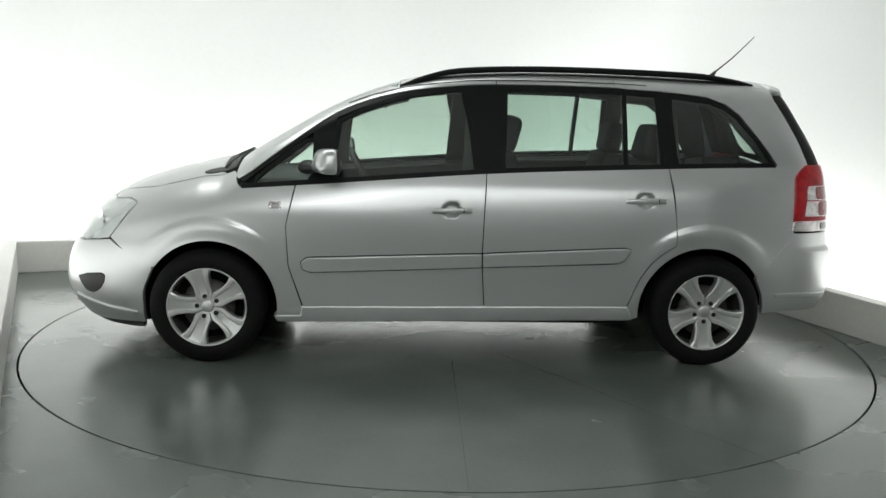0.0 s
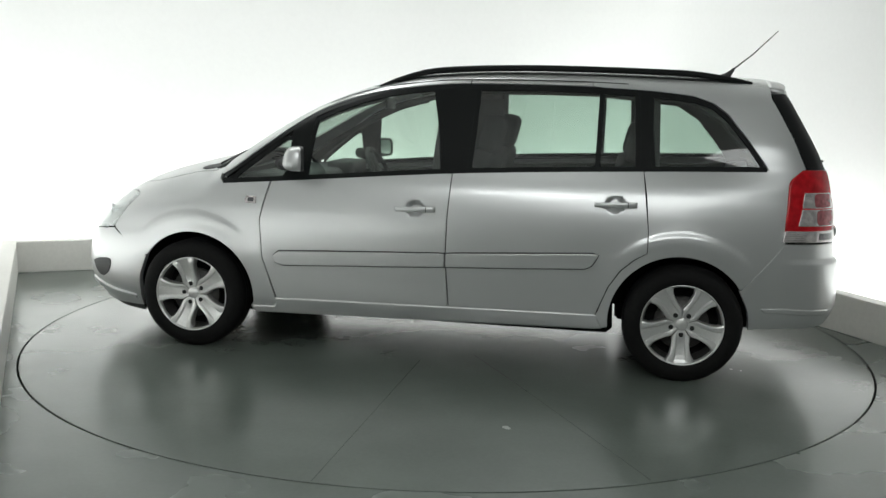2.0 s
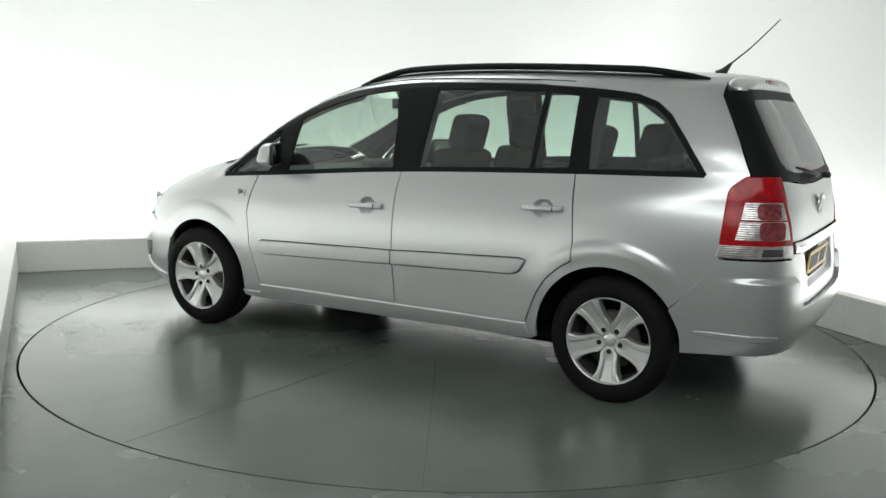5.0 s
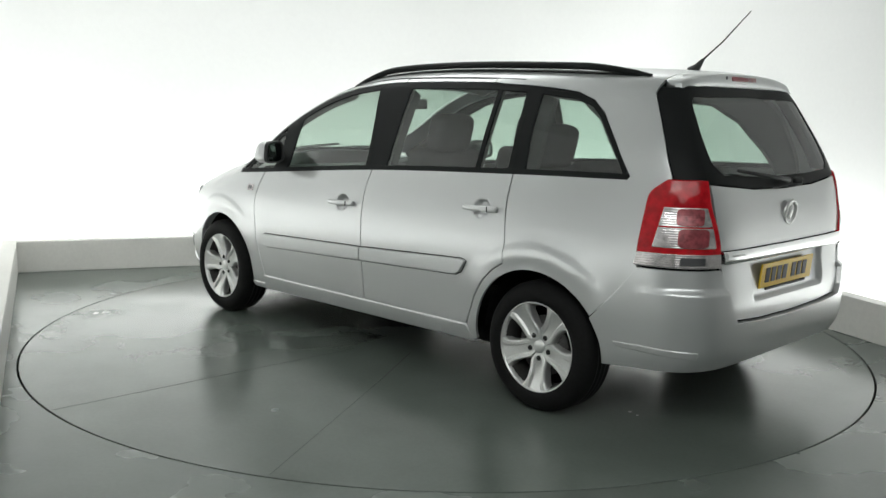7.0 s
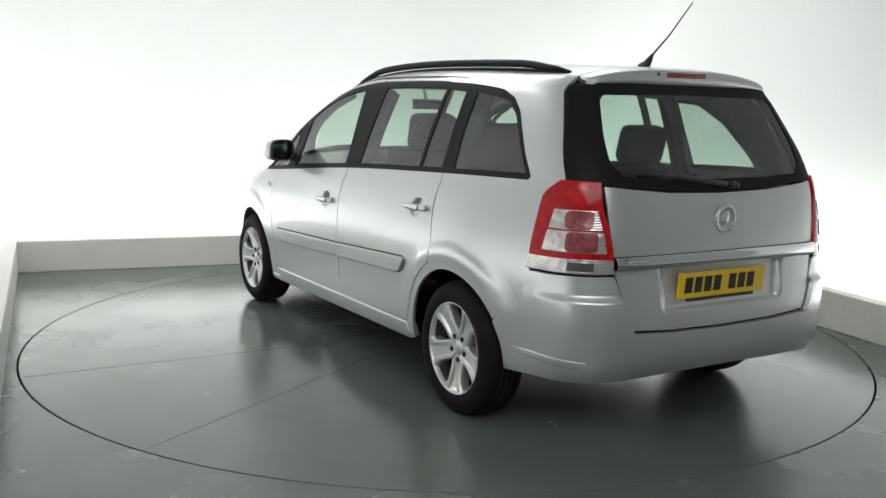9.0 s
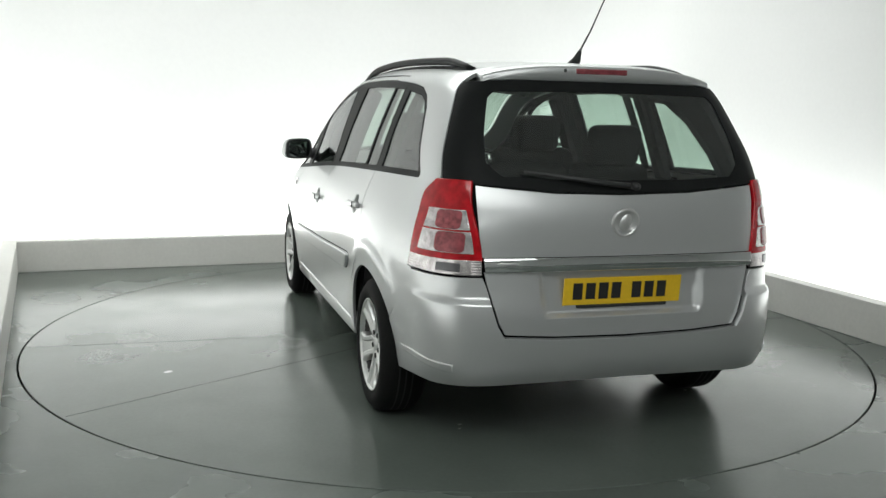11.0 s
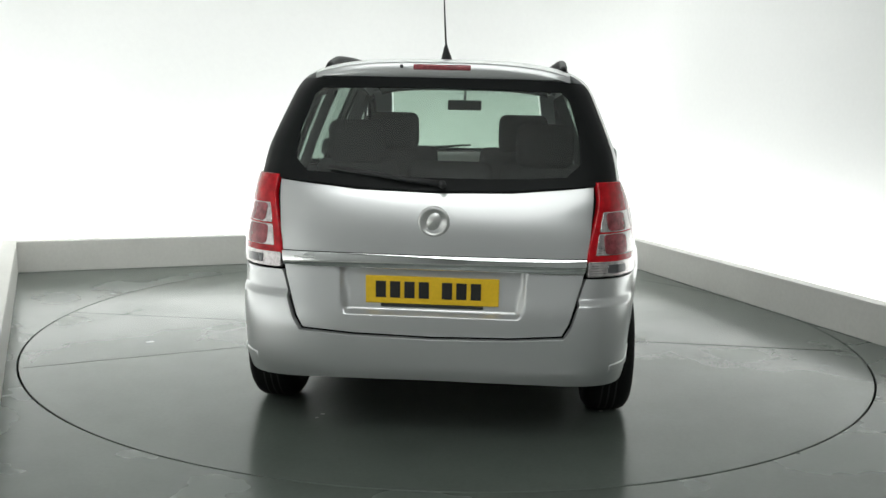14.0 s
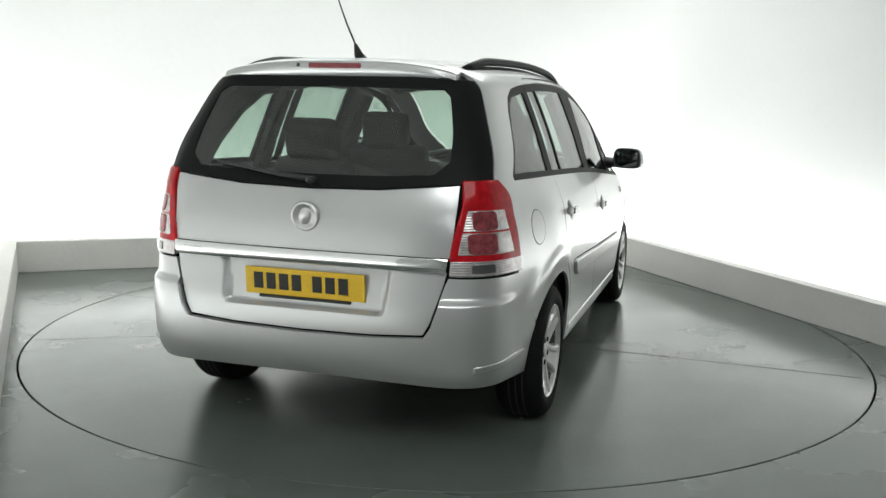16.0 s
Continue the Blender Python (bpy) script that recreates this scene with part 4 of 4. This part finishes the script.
def build_nose():
    ch = nose(1)
    bump = [(0, 0.60), (25, 0.602), (nose_angle(2.05, 0.626), 0.626), (nose_angle(1.878, 0.648), 0.648), (nose_angle(1.79, 0.594), 0.594), (nose_angle(1.641, 0.508), 0.508), (nose_angle(1.690, 0.40), 0.40), (nose_angle(1.70, 0.30), 0.30), (nose_angle(1.70, 0.20), 0.20), (40, 0.19), (0, 0.20)]
    bumper = skin("front_bumper", mirrored(bump), ch, SILVER, car, DEG, thick=0.03)
    skin("front_grille", mirrored([(0, 0.70), (24, 0.70), (25, 0.625), (0, 0.612)]), ch, BLACK_TRIM, car, DEG)
    skin("lower_spoiler", mirrored([(0, 0.20), (45, 0.19), (nose_angle(1.72, 0.2), 0.195), (nose_angle(1.72, 0.155), 0.155), (0, 0.15)]), ch, BLACK_PLASTIC, car, DEG, off=-0.012, thick=0.03)
    for s in (1, -1):
        cs = nose(s)
        skin("fog_recess", [(nose_angle(x, z), z) for x, z in ((2.085, 0.428), (2.02, 0.452), (1.935, 0.462), (1.912, 0.452), (1.918, 0.415), (1.94, 0.378), (1.965, 0.358), (1.99, 0.348), (2.03, 0.355), (2.065, 0.39))], cs, BLACK_PLASTIC, bumper, (3, 0.03), off=0.003)
        skin("bumper_lip", [(nose_angle(x, z), z) for x, z in ((2.10, 0.325), (1.90, 0.278), (1.74, 0.262), (1.74, 0.246), (1.90, 0.252), (2.11, 0.295))], cs, SILVER, bumper, (3, 0.03), off=0.012, thick=0.014, lip=0.006)
        lamp = [(nose_angle(x, z), z) for x, z in ((1.750, 0.84), (1.812, 0.758), (1.888, 0.658), (2.06, 0.634), (2.13, 0.628), (2.15, 0.66))]
        lamp += [(nose_angle(x, CROWN(x) - bonnet_drop(x) - 0.006), CROWN(x) - bonnet_drop(x) - 0.006) for x in (2.09, 2.04, 1.99, 1.94)]
        lamp += [(nose_angle(x, z), z) for x, z in ((1.92, 0.84), (1.80, 0.856), (1.752, 0.846))]
        head = skin("headlamp", lamp, cs, HEAD_CHROME, car, (3, 0.03), off=-0.004, thick=0.02, label="clear headlamp with chrome reflector")
        # dark skin that stands in for the shade in the gap behind the lamp
        skin("lamp_gap_backing", to_nose([(1.70, 0.85), (1.78, 0.74), (1.85, 0.64), (1.93, 0.64), (1.83, 0.77), (1.78, 0.85)]), cs, UNDER, head, (3, 0.03), off=-0.014, thick=0.004)
        lens = skin("lens", lamp, cs, LENS, head, (3, 0.03), off=0.004, thick=0.004, lip=0.003)
        lens.visible_shadow = False
        p = cs(nose_angle(1.95, 0.75), 0.74)
        part("reflector", moved(lathe([(0.0, -0.02), (0.03, -0.015), (0.05, 0.0), (0.054, 0.0)], 24), pose(0, 0, 0, 0, 0, -60 * s)), CHROME, head, m=pose(p.x, p.y, p.z))


build_nose()
# dark skin gives the seam between wing and bumper its shade
for s in (1, -1):
    skin("bumper_gap_backing", to_nose([(1.93, 0.70), (1.80, 0.66), (1.665, 0.55), (1.665, 0.46), (1.82, 0.53), (1.95, 0.62)]), nose(s), UNDER, car, (3, 0.05), off=-0.012, thick=0.004)


# ---------------------------------------------------------------- wheels
def build_wheel(at, sign, turn):
    wheel = empty("wheel", pose(0, 0, 0), "", "")
    wheel.parent = car
    wheel.matrix_local = pose(*at, 0, 0, 0 if sign > 0 else 180)
    R, W = 0.306, 0.10
    prof = [(0.205, -W + 0.012), (0.213, -W), (0.245, -W - 0.006), (0.272, -W - 0.002), (0.293, -W + 0.014), (R - 0.002, -W + 0.034), (R, -W + 0.05), (R, W - 0.05), (R - 0.002, W - 0.034), (0.293, W - 0.014), (0.272, W + 0.002), (0.245, W + 0.006), (0.213, W), (0.205, W - 0.012)]
    tyre = part("tyre", lathe(prof, 72, close=True), RUBBER, wheel)
    for y in (-0.03, 0.0, 0.03):
        part("tread_groove", lathe([(R + 0.0008, y - 0.004), (R + 0.0008, y + 0.004)], 48), GAP_DARK, tyre)
    rim = part("rim", lathe([(0.206, W - 0.014), (0.212, W - 0.004), (0.211, W - 0.001), (0.207, W - 0.001), (0.203, W - 0.008), (0.198, W - 0.020), (0.197, W - 0.026)], 72), ALLOY, wheel)
    # barrel in dark steel, so its colour carries the shade inside the wheel
    part("rim_barrel", lathe([(0.198, W - 0.022), (0.190, W - 0.05), (0.187, -0.05), (0.18, -0.08)], 48), STEEL, wheel)
    # five broad spokes, each with two raised edges and a shallow channel, that flow into one another round the hub
    for k in range(5):
        bm = bmesh.new()
        rows = []
        for r, half, y, dip in ((0.026, 0.019, W - 0.034, 0.0), (0.045, 0.0325, W - 0.031, 0.001), (0.062, 0.0445, W - 0.028, 0.004), (0.078, 0.047, W - 0.025, 0.008), (0.10, 0.045, W - 0.021, 0.011), (0.13, 0.048, W - 0.015, 0.013), (0.16, 0.055, W - 0.010, 0.012), (0.185, 0.064, W - 0.007, 0.009), (0.206, 0.077, W - 0.006, 0.003)):
            row = []
            for f, up in ((-1.0, -0.05), (-1.0, -0.012), (-0.95, -0.004), (-0.84, 0.0), (-0.55, -0.001), (-0.40, -1), (0.40, -1), (0.55, -0.001), (0.84, 0.0), (0.95, -0.004), (1.0, -0.012), (1.0, -0.05)):
                lift = -dip if up == -1 else up
                z = r if r < 0.18 else r - (1 - math.sqrt(1 - (f * half / 0.205) ** 2)) * 0.205
                row.append(bm.verts.new((f * half, y + lift, z)))
            rows.append(row)
        for r0, r1 in zip(rows[:-1], rows[1:]):
            for j in range(11):
                bm.faces.new((r0[j], r0[j + 1], r1[j + 1], r1[j]))
        bmesh.ops.recalc_face_normals(bm, faces=bm.faces)
        part("spoke", bm, ALLOY, rim, smooth=False, m=pose(0, 0, 0, 0, turn + 72 * k, 0))
        part("wheel_bolt", lathe([(0.0, 0.0), (0.010, 0.0), (0.0125, -0.003), (0.0125, -0.02)], 12), GAP_DARK, rim, m=pose(0, 0, 0, 0, turn + 72 * k, 0) @ pose(0, W - 0.027, 0.056))
    part("hub_cap", lathe([(0.0, W - 0.027), (0.026, W - 0.027), (0.031, W - 0.030), (0.033, W - 0.036), (0.045, W - 0.040), (0.05, W - 0.06)], 40), ALLOY, rim)
    part("brake_disc", lathe([(0.05, 0.035), (0.14, 0.035), (0.14, 0.015), (0.05, 0.015)], 40), STEEL, wheel)
    # dark disc added to keep the openings between the spokes black
    part("dark_wheel_backing", lathe([(0.0, -0.02), (0.195, -0.02)], 40), UNDER, wheel)
    return wheel


for wx, sg, turn in ((1.3515, 1, 15), (-1.3515, 1, 180), (1.3515, -1, 20), (-1.3515, -1, 100)):
    build_wheel((wx, sg * 0.765, 0.306), sg, turn)


# ---------------------------------------------------------------- cabin
def build_cabin():
    part("floor_pan", join(box(2.0, 1.22, 0.10, (0.0, 0, 0.225), 0.03, 1), box(0.9, 1.06, 0.12, (1.5, 0, 0.215), 0.02, 1), box(0.74, 1.06, 0.10, (-1.38, 0, 0.29), 0.02, 1)), UNDER, car)
    part("load_floor", box(1.0, 1.05, 0.05, (-1.55, 0, 0.62), 0.015, 1), CABIN, car)
    dash = part("dashboard", join(box(0.42, 1.36, 0.24, (0.98, 0, 0.86), 0.07, 4), box(0.25, 0.34, 0.3, (0.80, 0, 0.70), 0.05, 3)), CABIN, car)
    part("instrument_hood", box(0.18, 0.36, 0.09, (0.80, -0.36, 0.975), 0.035, 3), CABIN, dash)
    # steering wheel on the car's right
    sw = part("steering_wheel", lathe([(0.19 + 0.014 * math.cos(radians(a)), 0.014 * math.sin(radians(a))) for a in range(0, 360, 45)], 40, "z", True), BLACK_PLASTIC, car, m=pose(0.56, -0.36, 0.93, 0, -62, 0))
    part("wheel_boss", box(0.32, 0.09, 0.03, (0, 0, -0.01), 0.012, 2), BLACK_PLASTIC, sw)
    # seats
    def seat(x, y, w, base, back, lean, kind):
        s = part("seat", box(0.48, w, 0.16, (0, 0, 0), 0.05, 3), CLOTH, car, m=pose(x, y, base))
        b = part("seat_back", box(0.14, w * 0.95, back, (0, 0, back / 2), 0.055, 4), CLOTH, s, m=pose(-0.22, 0, 0.03, 0, lean, 0))
        if y == 0.0:
            return
        part("headrest", box(0.12, 0.28, 0.21, (0, 0, 0), 0.059, 8), CLOTH, b, m=pose(0.0, 0, back + (0.095 if kind == "front" else 0.10)))
        for d in (-0.06, 0.06):
            part("headrest_post", tube([(0, d, back - 0.01), (0, d, back + 0.06)], 0.006, 8), STEEL, b)
    for y in (0.37, -0.37):
        seat(0.10, y, 0.52, 0.56, 0.58, -14, "front")
    for y in (0.46, 0.0, -0.46):
        seat(-0.72, y, 0.44, 0.58, 0.52, -14, "rear")
    mir = part("inner_mirror", box(0.02, 0.22, 0.065, (0, 0, 0), 0.01, 2), BLACK_PLASTIC, car, m=pose(0.42, 0, 1.40))
    part("mirror_stem", tube([(0.01, 0, 0.02), (0.05, 0, 0.09)], 0.01, 8), BLACK_PLASTIC, mir)
    part("parcel_trim", box(0.06, 1.0, 0.10, (-1.98, 0, 0.99), 0.02, 2), CABIN, car)
    part("tailgate_lining", box(0.03, 1.0, 0.5, (-2.0, 0, 0.80), 0.01, 1), CABIN, car)


build_cabin()


# ---------------------------------------------------------------- movement
def motions():
    """Turntable and car turn together, clockwise seen from above, at an even pace."""
    rows_table, rows_car = [], []
    for k in range(17):
        t = float(k)
        a = TURN_START + TURN_RATE * t
        spin = pose(0, 0, 0, 0, 0, a)
        rows_table.append((t, spin))
        rows_car.append((t, spin @ pose(CAR_AT[0], CAR_AT[1], 0, 0, 0, CAR_AT[2])))
    walk(turntable, rows_table)
    walk(car, rows_car)


TURN_START, TURN_RATE = 0.33, -6.929
motions()
